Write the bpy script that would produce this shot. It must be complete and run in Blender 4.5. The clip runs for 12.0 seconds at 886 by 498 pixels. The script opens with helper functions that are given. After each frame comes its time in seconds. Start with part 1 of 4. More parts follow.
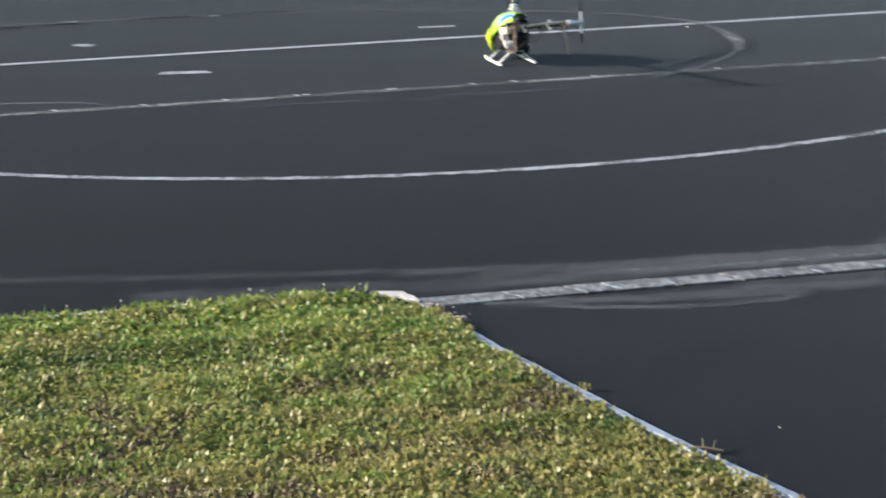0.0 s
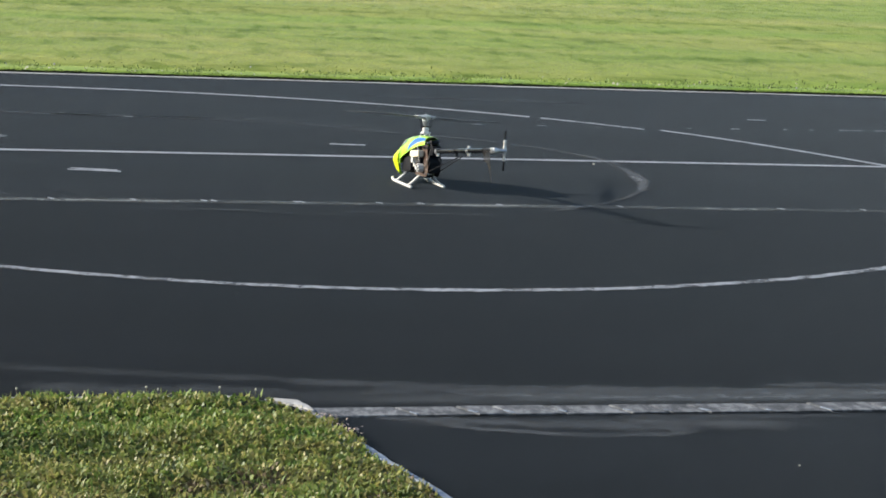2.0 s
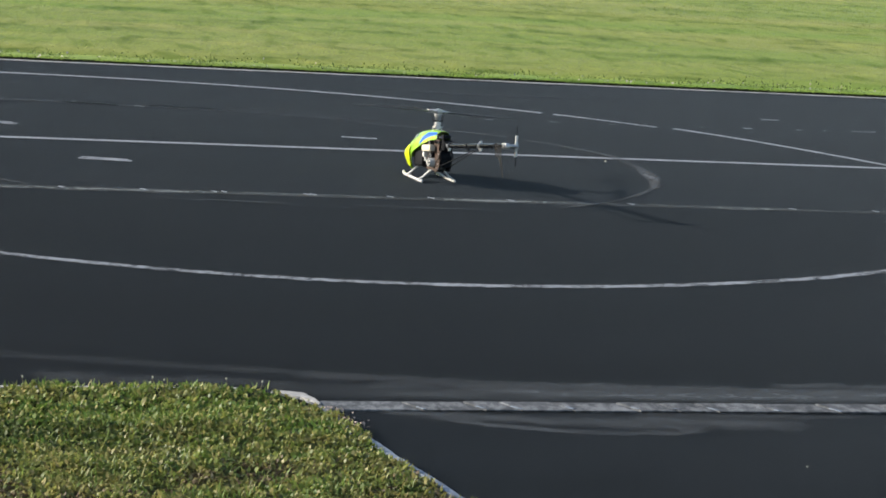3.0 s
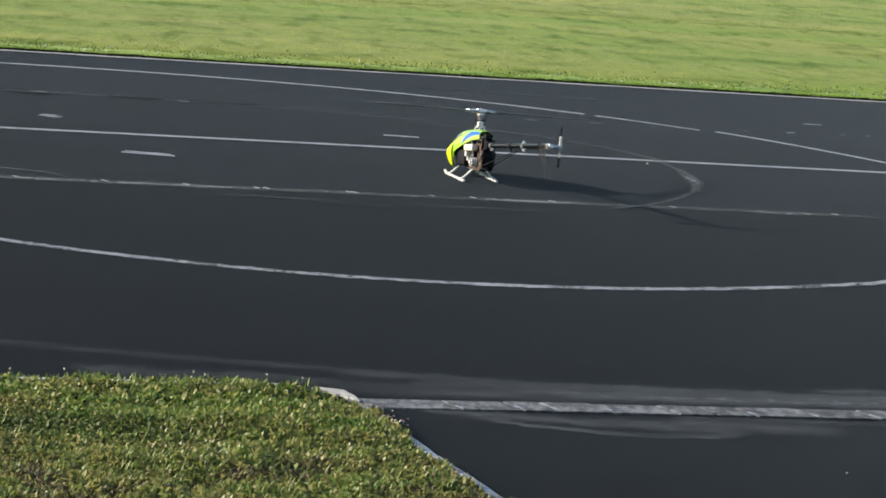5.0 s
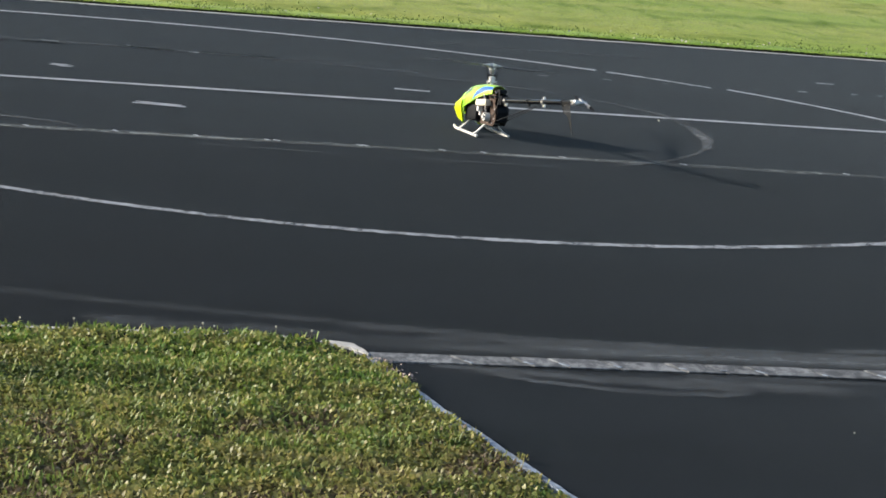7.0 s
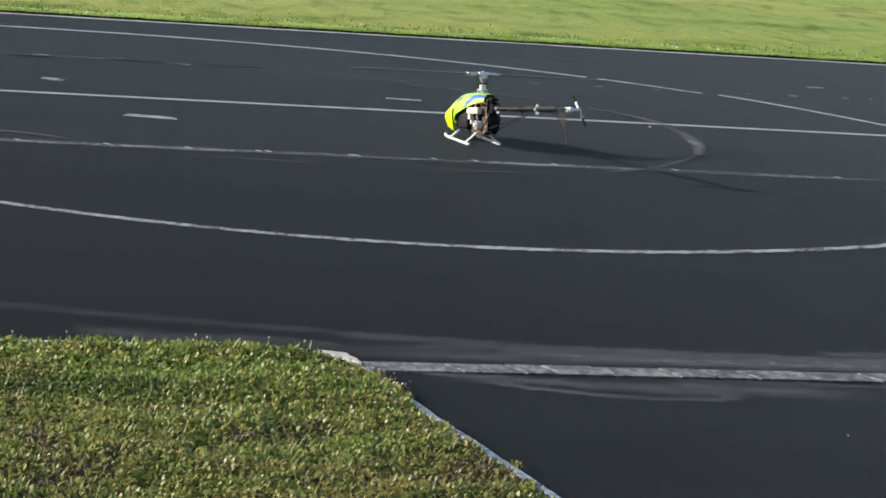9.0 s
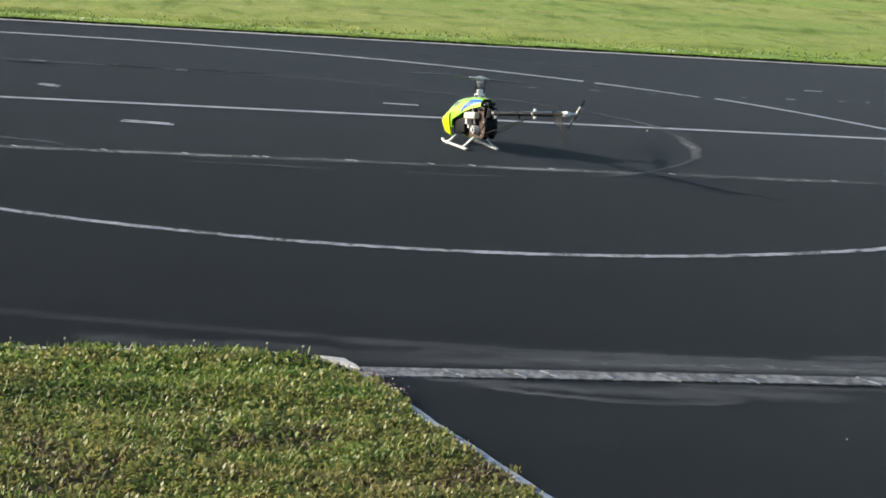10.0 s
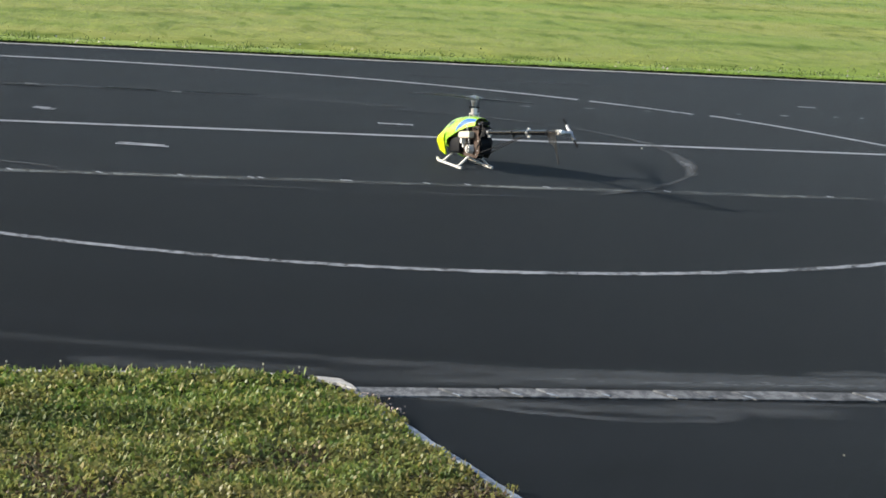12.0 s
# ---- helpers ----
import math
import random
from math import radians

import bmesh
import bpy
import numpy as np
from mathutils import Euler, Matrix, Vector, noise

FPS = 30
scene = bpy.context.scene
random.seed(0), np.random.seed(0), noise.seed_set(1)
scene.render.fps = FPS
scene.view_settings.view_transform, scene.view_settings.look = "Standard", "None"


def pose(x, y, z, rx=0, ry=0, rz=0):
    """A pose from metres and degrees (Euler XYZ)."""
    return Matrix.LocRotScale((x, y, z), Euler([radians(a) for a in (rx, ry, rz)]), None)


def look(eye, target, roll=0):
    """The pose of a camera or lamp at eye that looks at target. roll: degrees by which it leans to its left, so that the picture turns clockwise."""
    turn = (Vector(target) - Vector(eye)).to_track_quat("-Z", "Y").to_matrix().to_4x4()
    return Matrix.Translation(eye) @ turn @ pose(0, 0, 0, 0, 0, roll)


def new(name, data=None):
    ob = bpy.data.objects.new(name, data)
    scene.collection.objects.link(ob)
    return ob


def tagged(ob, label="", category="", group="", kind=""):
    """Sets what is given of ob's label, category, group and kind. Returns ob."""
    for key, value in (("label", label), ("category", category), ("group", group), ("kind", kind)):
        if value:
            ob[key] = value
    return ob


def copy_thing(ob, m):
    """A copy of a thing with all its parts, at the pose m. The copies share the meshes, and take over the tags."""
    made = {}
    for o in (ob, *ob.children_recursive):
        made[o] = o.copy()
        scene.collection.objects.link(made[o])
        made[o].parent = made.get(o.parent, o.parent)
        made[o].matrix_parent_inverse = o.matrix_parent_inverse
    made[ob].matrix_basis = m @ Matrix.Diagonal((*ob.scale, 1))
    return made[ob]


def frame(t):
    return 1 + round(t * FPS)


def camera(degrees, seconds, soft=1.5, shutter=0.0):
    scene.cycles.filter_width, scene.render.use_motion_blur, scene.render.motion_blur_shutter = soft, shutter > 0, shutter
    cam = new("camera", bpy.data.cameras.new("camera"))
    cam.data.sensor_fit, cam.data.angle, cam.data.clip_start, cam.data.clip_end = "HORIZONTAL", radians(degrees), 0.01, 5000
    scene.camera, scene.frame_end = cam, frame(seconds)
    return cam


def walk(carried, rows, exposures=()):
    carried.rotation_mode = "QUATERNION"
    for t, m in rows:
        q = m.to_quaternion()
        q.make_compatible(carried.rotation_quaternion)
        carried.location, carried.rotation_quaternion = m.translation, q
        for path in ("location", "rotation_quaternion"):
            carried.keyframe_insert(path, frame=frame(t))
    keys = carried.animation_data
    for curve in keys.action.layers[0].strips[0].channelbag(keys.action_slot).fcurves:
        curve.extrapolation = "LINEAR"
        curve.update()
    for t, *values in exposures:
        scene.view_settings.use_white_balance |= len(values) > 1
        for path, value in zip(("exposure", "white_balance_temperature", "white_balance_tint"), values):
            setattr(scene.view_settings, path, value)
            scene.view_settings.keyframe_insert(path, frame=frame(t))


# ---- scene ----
# ---- camera and walk ----
cam = camera(23.89, 12.0, soft=1.7, shutter=0.25)


def view(x, y, z, yaw, down, roll):
    """Pose of a camera that looks yaw degrees to the right of +Y and down degrees below level."""
    a, d = radians(yaw), radians(down)
    way = Vector((math.sin(a) * math.cos(d), math.cos(a) * math.cos(d), -math.sin(d)))
    return look((x, y, z), Vector((x, y, z)) + 10 * way, roll)


PATH = [
    (0, 0.052, 0.065, 1.833, 11.185, 14.185, -1.741),
    (0.1, 0.007, 0.057, 1.840, 12.504, 14.503, -2.321),
    (0.2, -0.034, 0.046, 1.835, 13.637, 14.681, -2.275),
    (0.3, -0.078, 0.036, 1.837, 14.464, 14.726, -1.994),
    (0.4, -0.116, 0.023, 1.842, 15.028, 14.723, -1.622),
    (0.5, -0.140, 0.003, 1.844, 15.325, 14.642, -1.015),
    (0.7, -0.110, -0.015, 1.838, 15.212, 14.283, 0.222),
    (0.8, -0.088, -0.019, 1.839, 15.036, 14.038, 0.670),
    (1, -0.021, -0.010, 1.844, 14.594, 13.464, 1.574),
    (1.5, 0.074, 0.034, 1.826, 13.980, 11.964, 2.834),
    (2, 0.006, -0.035, 1.834, 14.103, 10.778, 3.208),
    (2.2, 0.008, -0.035, 1.831, 14.114, 10.454, 3.362),
    (2.3, 0.009, -0.030, 1.831, 14.120, 10.366, 3.496),
    (2.5, -0.001, -0.016, 1.829, 14.177, 10.367, 3.761),
    (3, 0.017, -0.010, 1.827, 13.810, 10.927, 4.079),
    (3.2, 0.004, 0.000, 1.830, 13.756, 11.163, 4.067),
    (4.8, -0.001, -0.009, 1.830, 12.919, 10.951, 4.678),
    (5, 0.004, -0.012, 1.827, 12.745, 11.026, 4.803),
    (5.5, -0.000, -0.006, 1.824, 12.562, 11.315, 5.283),
    (6, -0.001, -0.007, 1.822, 12.475, 11.836, 5.648),
    (6.5, -0.005, -0.001, 1.823, 12.559, 12.230, 5.742),
    (7, -0.003, -0.006, 1.826, 12.636, 12.286, 5.542),
    (7.2, 0.000, -0.002, 1.831, 12.668, 12.274, 5.520),
    (8.8, 0.009, -0.012, 1.828, 12.727, 12.015, 4.898),
    (9, 0.007, -0.013, 1.825, 12.753, 12.023, 4.800),
    (9.5, 0.005, -0.010, 1.824, 12.805, 12.035, 4.829),
    (10, 0.004, -0.012, 1.828, 12.824, 11.904, 4.620),
    (10.5, 0.008, -0.014, 1.830, 12.883, 11.605, 4.291),
    (11, 0.009, -0.001, 1.828, 12.999, 11.424, 4.068),
    (11.5, 0.006, -0.002, 1.828, 13.002, 11.331, 4.071),
    (12, 0.008, -0.011, 1.828, 12.882, 11.368, 4.126),
]
EXPOSURE = [(0, 1.36, 6430, 10), (0.3, 1.53, 6376, 10), (0.5, 1.72, 6340, 10), (0.7, 2.03, 6340, 10), (1, 1.95, 6340, 10), (1.3, 1.68, 6343, 10), (1.5, 1.60, 6345, 10), (1.8, 1.22, 6347, 10), (2, 0.92, 6349, 10), (2.3, 0.68, 6352, 10), (2.5, 0.67, 6354, 10), (3.2, 0.72, 6360, 10), (5, 0.76, 6460, 10), (6.3, 0.80, 6470, 10), (7, 0.87, 6474, 10), (8.8, 0.84, 6483, 10), (11, 0.89, 6495, 10), (12, 0.86, 6500, 10)]
walk(cam, [(t, view(*r)) for t, *r in PATH], EXPOSURE)

# ---- daylight ----
SUN_EL, SUN_AZ = 20.2, -75.0          # degrees above the horizon; clockwise from +Y
world = bpy.data.worlds.new("sky")
scene.world = world
world.use_nodes = True
wn = world.node_tree
sky = wn.nodes.new("ShaderNodeTexSky")
sky.sky_type, sky.sun_disc = "NISHITA", False
sky.sun_elevation, sky.sun_rotation = radians(SUN_EL), radians(SUN_AZ % 360)
wn.links.new(sky.outputs[0], wn.nodes["Background"].inputs[0])
wn.nodes["Background"].inputs[1].default_value = 0.115
sun = new("sun", bpy.data.lights.new("sun", "SUN"))
sun.data.energy, sun.data.angle, sun.data.color = 5.0, radians(1.2), (1.0, 0.91, 0.78)
_a, _e = radians(SUN_AZ), radians(SUN_EL)
SUN_FROM = Vector((math.sin(_a) * math.cos(_e), math.cos(_a) * math.cos(_e), math.sin(_e)))
sun.matrix_world = look(SUN_FROM * 60, (0, 0, 0))


# ---- materials ----
def nodes(name):
    m = bpy.data.materials.new(name)
    m.use_nodes = True
    nt = m.node_tree
    return m, nt, nt.nodes["Principled BSDF"]


def add(nt, kind, **kw):
    n = nt.nodes.new(kind)
    for k, v in kw.items():
        n.inputs[k].default_value = v
    return n


def coords(nt, scale=(1, 1, 1)):
    tc = nt.nodes.new("ShaderNodeTexCoord")
    mp = nt.nodes.new("ShaderNodeMapping")
    mp.inputs["Scale"].default_value = scale
    nt.links.new(tc.outputs["Object"], mp.inputs["Vector"])
    return mp.outputs["Vector"]


def noise_tex(nt, vec, scale, detail=3.0, rough=0.55):
    n = add(nt, "ShaderNodeTexNoise", Scale=scale, Detail=detail, Roughness=rough)
    nt.links.new(vec, n.inputs["Vector"])
    return n.outputs["Fac"]


def ramp(nt, fac, stops):
    r = nt.nodes.new("ShaderNodeValToRGB")
    while len(r.color_ramp.elements) < len(stops):
        r.color_ramp.elements.new(0.5)
    for e, (p, c) in zip(r.color_ramp.elements, stops):
        e.position = p
        e.color = (*c, 1) if len(c) == 3 else c
    nt.links.new(fac, r.inputs[0])
    return r.outputs["Color"]


def mixed(nt, fac, a, b, mode="MIX"):
    m = nt.nodes.new("ShaderNodeMix")
    m.data_type, m.blend_type = "RGBA", mode
    for sock, v in ((m.inputs[0], fac), (m.inputs[6], a), (m.inputs[7], b)):
        if isinstance(v, bpy.types.NodeSocket):
            nt.links.new(v, sock)
        elif isinstance(v, (int, float)):
            sock.default_value = v
        else:
            sock.default_value = (*v, 1)
    return m.outputs[2]


def bump(nt, bsdf, height, strength=0.3, distance=0.01):
    b = add(nt, "ShaderNodeBump", Strength=strength, Distance=distance)
    nt.links.new(height, b.inputs["Height"])
    nt.links.new(b.outputs[0], bsdf.inputs["Normal"])


def plain(name, color, rough=0.5, metal=0.0, var=0.25, scale=30.0, relief=0.1, coat=0.0, spec=0.5):
    """A surface of one colour with grime, fine grain and a little relief."""
    m, nt, b = nodes(name)
    v = coords(nt)
    big, small = noise_tex(nt, v, scale, 3), noise_tex(nt, v, scale * 9, 2)
    dark = tuple(c * (1 - var) for c in color)
    light = tuple(min(1, c * (1 + var * 0.5)) for c in color)
    c1 = ramp(nt, big, [(0.3, dark), (0.65, light)])
    c2 = mixed(nt, 0.35, c1, ramp(nt, small, [(0.35, dark), (0.7, light)]))
    nt.links.new(c2, b.inputs["Base Color"])
    b.inputs["Metallic"].default_value = metal
    b.inputs["Coat Weight"].default_value = coat
    b.inputs["Specular IOR Level"].default_value = spec
    r = ramp(nt, small, [(0.2, (max(0, rough - 0.08),) * 3), (0.8, (min(1, rough + 0.1),) * 3)])
    nt.links.new(r, b.inputs["Roughness"])
    if relief:
        bump(nt, b, small, relief, 0.002)
    return m


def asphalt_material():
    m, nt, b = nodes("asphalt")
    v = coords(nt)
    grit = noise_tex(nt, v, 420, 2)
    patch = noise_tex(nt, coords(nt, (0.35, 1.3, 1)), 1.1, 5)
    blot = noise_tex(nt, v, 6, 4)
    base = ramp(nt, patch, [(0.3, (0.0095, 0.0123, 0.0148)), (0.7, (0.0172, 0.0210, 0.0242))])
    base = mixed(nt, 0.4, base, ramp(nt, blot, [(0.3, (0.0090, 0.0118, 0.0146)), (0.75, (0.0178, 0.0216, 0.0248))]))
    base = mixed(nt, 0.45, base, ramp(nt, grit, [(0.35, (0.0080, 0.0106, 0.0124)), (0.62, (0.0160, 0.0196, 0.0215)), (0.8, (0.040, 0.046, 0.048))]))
    # rolled lanes, old oil and washed-out patches
    lanes = noise_tex(nt, coords(nt, (0.07, 1.6, 1)), 1.3, 4, 0.6)
    base = mixed(nt, 1.0, base, ramp(nt, lanes, [(0.32, (0.68, 0.68, 0.68)), (0.68, (1.02, 1.02, 1.02))]), "MULTIPLY")
    oil = noise_tex(nt, coords(nt, (0.6, 1.0, 1)), 2.3, 3, 0.5)
    base = mixed(nt, 1.0, base, ramp(nt, oil, [(0.28, (0.66, 0.68, 0.72)), (0.42, (1, 1, 1))]), "MULTIPLY")
    # three pavings: the taxiway, the near lane and the paler far lane beyond the seam, lightening outwards
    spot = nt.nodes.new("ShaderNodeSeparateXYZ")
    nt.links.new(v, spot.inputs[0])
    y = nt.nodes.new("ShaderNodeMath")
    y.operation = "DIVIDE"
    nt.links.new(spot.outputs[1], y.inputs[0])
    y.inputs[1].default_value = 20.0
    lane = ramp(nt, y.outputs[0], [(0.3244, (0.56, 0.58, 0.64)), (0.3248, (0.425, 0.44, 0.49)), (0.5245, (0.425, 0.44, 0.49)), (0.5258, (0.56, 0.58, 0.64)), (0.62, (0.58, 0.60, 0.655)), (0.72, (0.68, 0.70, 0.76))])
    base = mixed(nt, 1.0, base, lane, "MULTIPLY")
    # sheen weight for each paving, growing over the far lane
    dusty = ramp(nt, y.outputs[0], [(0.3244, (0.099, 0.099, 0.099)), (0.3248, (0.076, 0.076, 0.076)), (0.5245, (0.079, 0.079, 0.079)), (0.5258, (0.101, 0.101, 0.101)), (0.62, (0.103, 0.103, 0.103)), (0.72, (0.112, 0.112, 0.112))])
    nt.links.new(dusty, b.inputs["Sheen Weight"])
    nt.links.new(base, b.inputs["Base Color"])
    b.inputs["Roughness"].default_value = 0.8
    b.inputs["Specular IOR Level"].default_value = 0.08
    # a bluish sheen that pales the asphalt at a low angle
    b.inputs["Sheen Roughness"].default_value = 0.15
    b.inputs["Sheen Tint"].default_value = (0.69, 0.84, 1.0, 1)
    b.inputs["Diffuse Roughness"].default_value = 1.0
    bump(nt, b, grit, 0.45, 0.003)
    return m


def mark_material(name, color, cover, scale=60.0, soft=0.12, edge=False, stretch=(1, 1, 1), top=1.0, core=0.3):
    """Paint or scuff worn through to the asphalt: cover is the share that is left; edge fades it across the strip."""
    m, nt, b = nodes(name)
    v = coords(nt, stretch)
    n1, n2 = noise_tex(nt, v, scale, 4, 0.7), noise_tex(nt, v, scale * 0.13, 3)
    tone = ramp(nt, n2, [(0.3, tuple(c * 0.72 for c in color)), (0.7, color)])
    nt.links.new(tone, b.inputs["Base Color"])
    b.inputs["Roughness"].default_value = 0.8
    b.inputs["Specular IOR Level"].default_value = 0.165
    w = mixed(nt, 0.5, n1, n2)
    c0 = 0.5 + (0.5 - cover) * 0.45
    a = ramp(nt, w, [(max(0, c0 - soft), (0, 0, 0)), (min(1, c0 + soft), (top,) * 3)])
    if edge:
        uv = nt.nodes.new("ShaderNodeUVMap")
        sep = nt.nodes.new("ShaderNodeSeparateXYZ")
        nt.links.new(uv.outputs[0], sep.inputs[0])
        fade = ramp(nt, sep.outputs[1], [(0.0, (0, 0, 0)), (core, (1, 1, 1)), (1 - core, (1, 1, 1)), (1.0, (0, 0, 0))])
        a = mixed(nt, 1.0, a, fade, "MULTIPLY")
        ends = ramp(nt, sep.outputs[0], [(0.0, (0, 0, 0)), (0.12, (1, 1, 1)), (0.88, (1, 1, 1)), (1.0, (0, 0, 0))])
        a = mixed(nt, 1.0, a, ends, "MULTIPLY")
    nt.links.new(a, b.inputs["Alpha"])
    return m


def grass_material(name, stops, dry, patch_scale, stretch=(1, 1, 1), trans=0.35, dry_amount=0.5, low=0.6, rough=0.6, streak=False, upright=0.0, parched=None, lush=None):
    """Leaves: a colour of its own for each leaf, drifting in patches over the ground, thin enough to glow in the sun."""
    m, nt, b = nodes(name)
    v = coords(nt, stretch)
    geo = nt.nodes.new("ShaderNodeNewGeometry")
    own = ramp(nt, geo.outputs["Random Per Island"], stops)
    patch = noise_tex(nt, v, patch_scale, 1.5 if streak else 4, 0.6)
    wide = noise_tex(nt, v, patch_scale * 0.3, 3)
    c = mixed(nt, ramp(nt, patch, [(0.42, (0, 0, 0)), (0.66, (dry_amount,) * 3)]), own, dry)
    place = nt.nodes.new("ShaderNodeSeparateXYZ")
    nt.links.new(coords(nt), place.inputs[0])

    def along_y(y0, y1):
        n = nt.nodes.new("ShaderNodeMapRange")
        n.inputs["From Min"].default_value, n.inputs["From Max"].default_value = y0, y1
        nt.links.new(place.outputs[1], n.inputs["Value"])
        return n.outputs[0]
    if parched:
        # the lawn dries out away from the runway, in blotches
        spots = noise_tex(nt, coords(nt, (1, 1, 1)), 9, 4, 0.65)
        amount = mixed(nt, 1.0, ramp(nt, spots, [(0.36, (0.15, 0.15, 0.15)), (0.62, (1, 1, 1))]), ramp(nt, along_y(*parched), [(0, (0, 0, 0)), (1, (0.8, 0.8, 0.8))]), "MULTIPLY")
        c = mixed(nt, amount, c, tuple(v * 0.8 for v in dry))
    if lush:
        # fresher growth along the runway's edge
        c = mixed(nt, 1.0, c, ramp(nt, along_y(*lush), [(0.0, (1, 1, 1)), (0.45, (1.0, 1.0, 0.95)), (1.0, (0.90, 1.02, 0.62))]), "MULTIPLY")
    tone = ramp(nt, wide, [(0.3, (low, low, low)), (0.7, (1, 1, 1))])
    c = mixed(nt, 1.0, c, tone, "MULTIPLY")
    if streak:
        dark = noise_tex(nt, coords(nt, (0.42, 0.80, 1)), 2.0, 3, 0.55)
        edge = ramp(nt, along_y(19.5, 16.3), [(0, (0.85, 0.85, 0.85)), (1, (1, 1, 1))])
        c = mixed(nt, edge, c, mixed(nt, 1.0, c, ramp(nt, dark, [(0.33, (0.60, 0.69, 0.55)), (0.47, (1, 1, 1))]), "MULTIPLY"))
        fine = noise_tex(nt, coords(nt, (1.5, 0.60, 1)), 2.4, 3, 0.6)
        c = mixed(nt, 1.0, c, ramp(nt, fine, [(0.34, (0.66, 0.75, 0.56)), (0.47, (1, 1, 1)), (0.58, (1, 1, 1)), (0.70, (1.18, 1.14, 1.0))]), "MULTIPLY")
        band = noise_tex(nt, coords(nt, (0.10, 0.55, 1)), 1.0, 3, 0.6)
        c = mixed(nt, 1.0, c, ramp(nt, band, [(0.36, (0.80, 0.92, 0.72)), (0.62, (1.08, 1.0, 1.0))]), "MULTIPLY")
    nt.links.new(c, b.inputs["Base Color"])
    b.inputs["Roughness"].default_value = rough
    b.inputs["Specular IOR Level"].default_value = 0.35
    tr = nt.nodes.new("ShaderNodeBsdfTranslucent")
    nt.links.new(c, tr.inputs[0])
    if upright:
        # mown sward: the leaves' own slopes matter less than the sward's
        calm = mixed(nt, upright, geo.outputs["Normal"], (-0.35, 0.05, 0.93))
        nt.links.new(calm, b.inputs["Normal"])
        nt.links.new(calm, tr.inputs["Normal"])
    mx = nt.nodes.new("ShaderNodeMixShader")
    mx.inputs[0].default_value = trans
    out = nt.nodes["Material Output"]
    nt.links.new(b.outputs[0], mx.inputs[1])
    nt.links.new(tr.outputs[0], mx.inputs[2])
    nt.links.new(mx.outputs[0], out.inputs[0])
    return m


def mottled_material(name):
    """Old concrete: blotched with tar and dirt, a tone of its own for each block."""
    m, nt, b = nodes(name)
    v = coords(nt, (0.7, 0.4, 1))
    n1, n2 = noise_tex(nt, v, 38, 5, 0.7), noise_tex(nt, coords(nt), 7, 3)
    c = ramp(nt, n1, [(0.42, (0.026, 0.030, 0.036)), (0.50, (0.110, 0.117, 0.127)), (0.58, (0.25, 0.26, 0.27))])
    c = mixed(nt, 0.4, c, ramp(nt, n2, [(0.35, (0.045, 0.05, 0.056)), (0.65, (0.16, 0.17, 0.18))]))
    info = nt.nodes.new("ShaderNodeObjectInfo")
    c = mixed(nt, 1.0, c, ramp(nt, info.outputs["Random"], [(0, (0.75, 0.75, 0.75)), (1, (1, 1, 1))]), "MULTIPLY")
    nt.links.new(c, b.inputs["Base Color"])
    b.inputs["Roughness"].default_value = 0.9
    bump(nt, b, n1, 0.5, 0.004)
    return m


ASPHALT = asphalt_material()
PAINT = mark_material("worn_white_paint", (0.335, 0.355, 0.385), 0.97, 70)
PAINT_THIN = mark_material("thin_worn_paint", (0.285, 0.305, 0.330), 0.64, 42, 0.13, True, (0.8, 0.8, 1), 1.0, 0.22)
PAINT_OLD = mark_material("old_grey_paint", (0.215, 0.23, 0.25), 0.72, 45)
SCUFF = mark_material("pale_scuff", (0.125, 0.135, 0.142), 0.70, 22, 0.13, True, (0.5, 0.9, 1), 0.62, 0.40)
SCUFF_PATCH = mark_material("worn_scuff_patch", (0.150, 0.160, 0.168), 0.60, 30, 0.10, True, (0.7, 0.9, 1), 0.8, 0.35)
SCUFF_THIN = mark_material("faint_scuff", (0.080, 0.088, 0.094), 0.60, 16, 0.12, True, (0.2, 0.9, 1), 0.36, 0.45)
DUST_FAINT = mark_material("faint_dust", (0.105, 0.116, 0.124), 0.60, 14, 0.14, True, (0.2, 0.9, 1), 0.38, 0.49)
DUST = mark_material("pale_dust", (0.105, 0.117, 0.125), 0.68, 14, 0.15, True, (0.22, 0.9, 1), 0.84, 0.36)
DUST_STREAK = mark_material("ragged_dust", (0.125, 0.138, 0.148), 0.60, 11, 0.15, True, (0.35, 0.9, 1), 0.47, 0.48)
SEAM = mark_material("patched_seam", (0.165, 0.180, 0.180), 0.56, 26, 0.10, True, (0.5, 0.8, 1), 0.9, 0.40)
SCRAPE = mark_material("pale_scrape", (0.120, 0.132, 0.142), 0.66, 18, 0.14, True, (0.25, 0.9, 1), 0.55, 0.46)
TAR = mark_material("dark_crack", (0.004, 0.005, 0.006), 0.62, 30, 0.15, True, (0.5, 1, 1), 0.85, 0.4)
TAR.node_tree.nodes["Principled BSDF"].inputs["Specular IOR Level"].default_value = 0.0
CONCRETE = mottled_material("weathered_concrete")
MORTAR = plain("mortar", (0.19, 0.225, 0.275), 0.9, 0, 0.6, 70, 0.3)
CONCRETE_PALE = plain("pale_concrete", (0.43, 0.42, 0.40), 0.85, 0, 0.45, 26, 0.4)
KERB = plain("kerb_concrete", (0.22, 0.265, 0.335), 0.8, 0, 0.65, 16, 0.5)
TURF = grass_material("turf", [(0, (0.285, 0.352, 0.100)), (1, (0.295, 0.362, 0.106))], (0.37, 0.40, 0.15), 0.9, (0.16, 1.3, 1), 0.0, 0.55, 0.86, 0.8, True, 0.97, lush=(18.8, 16.2))
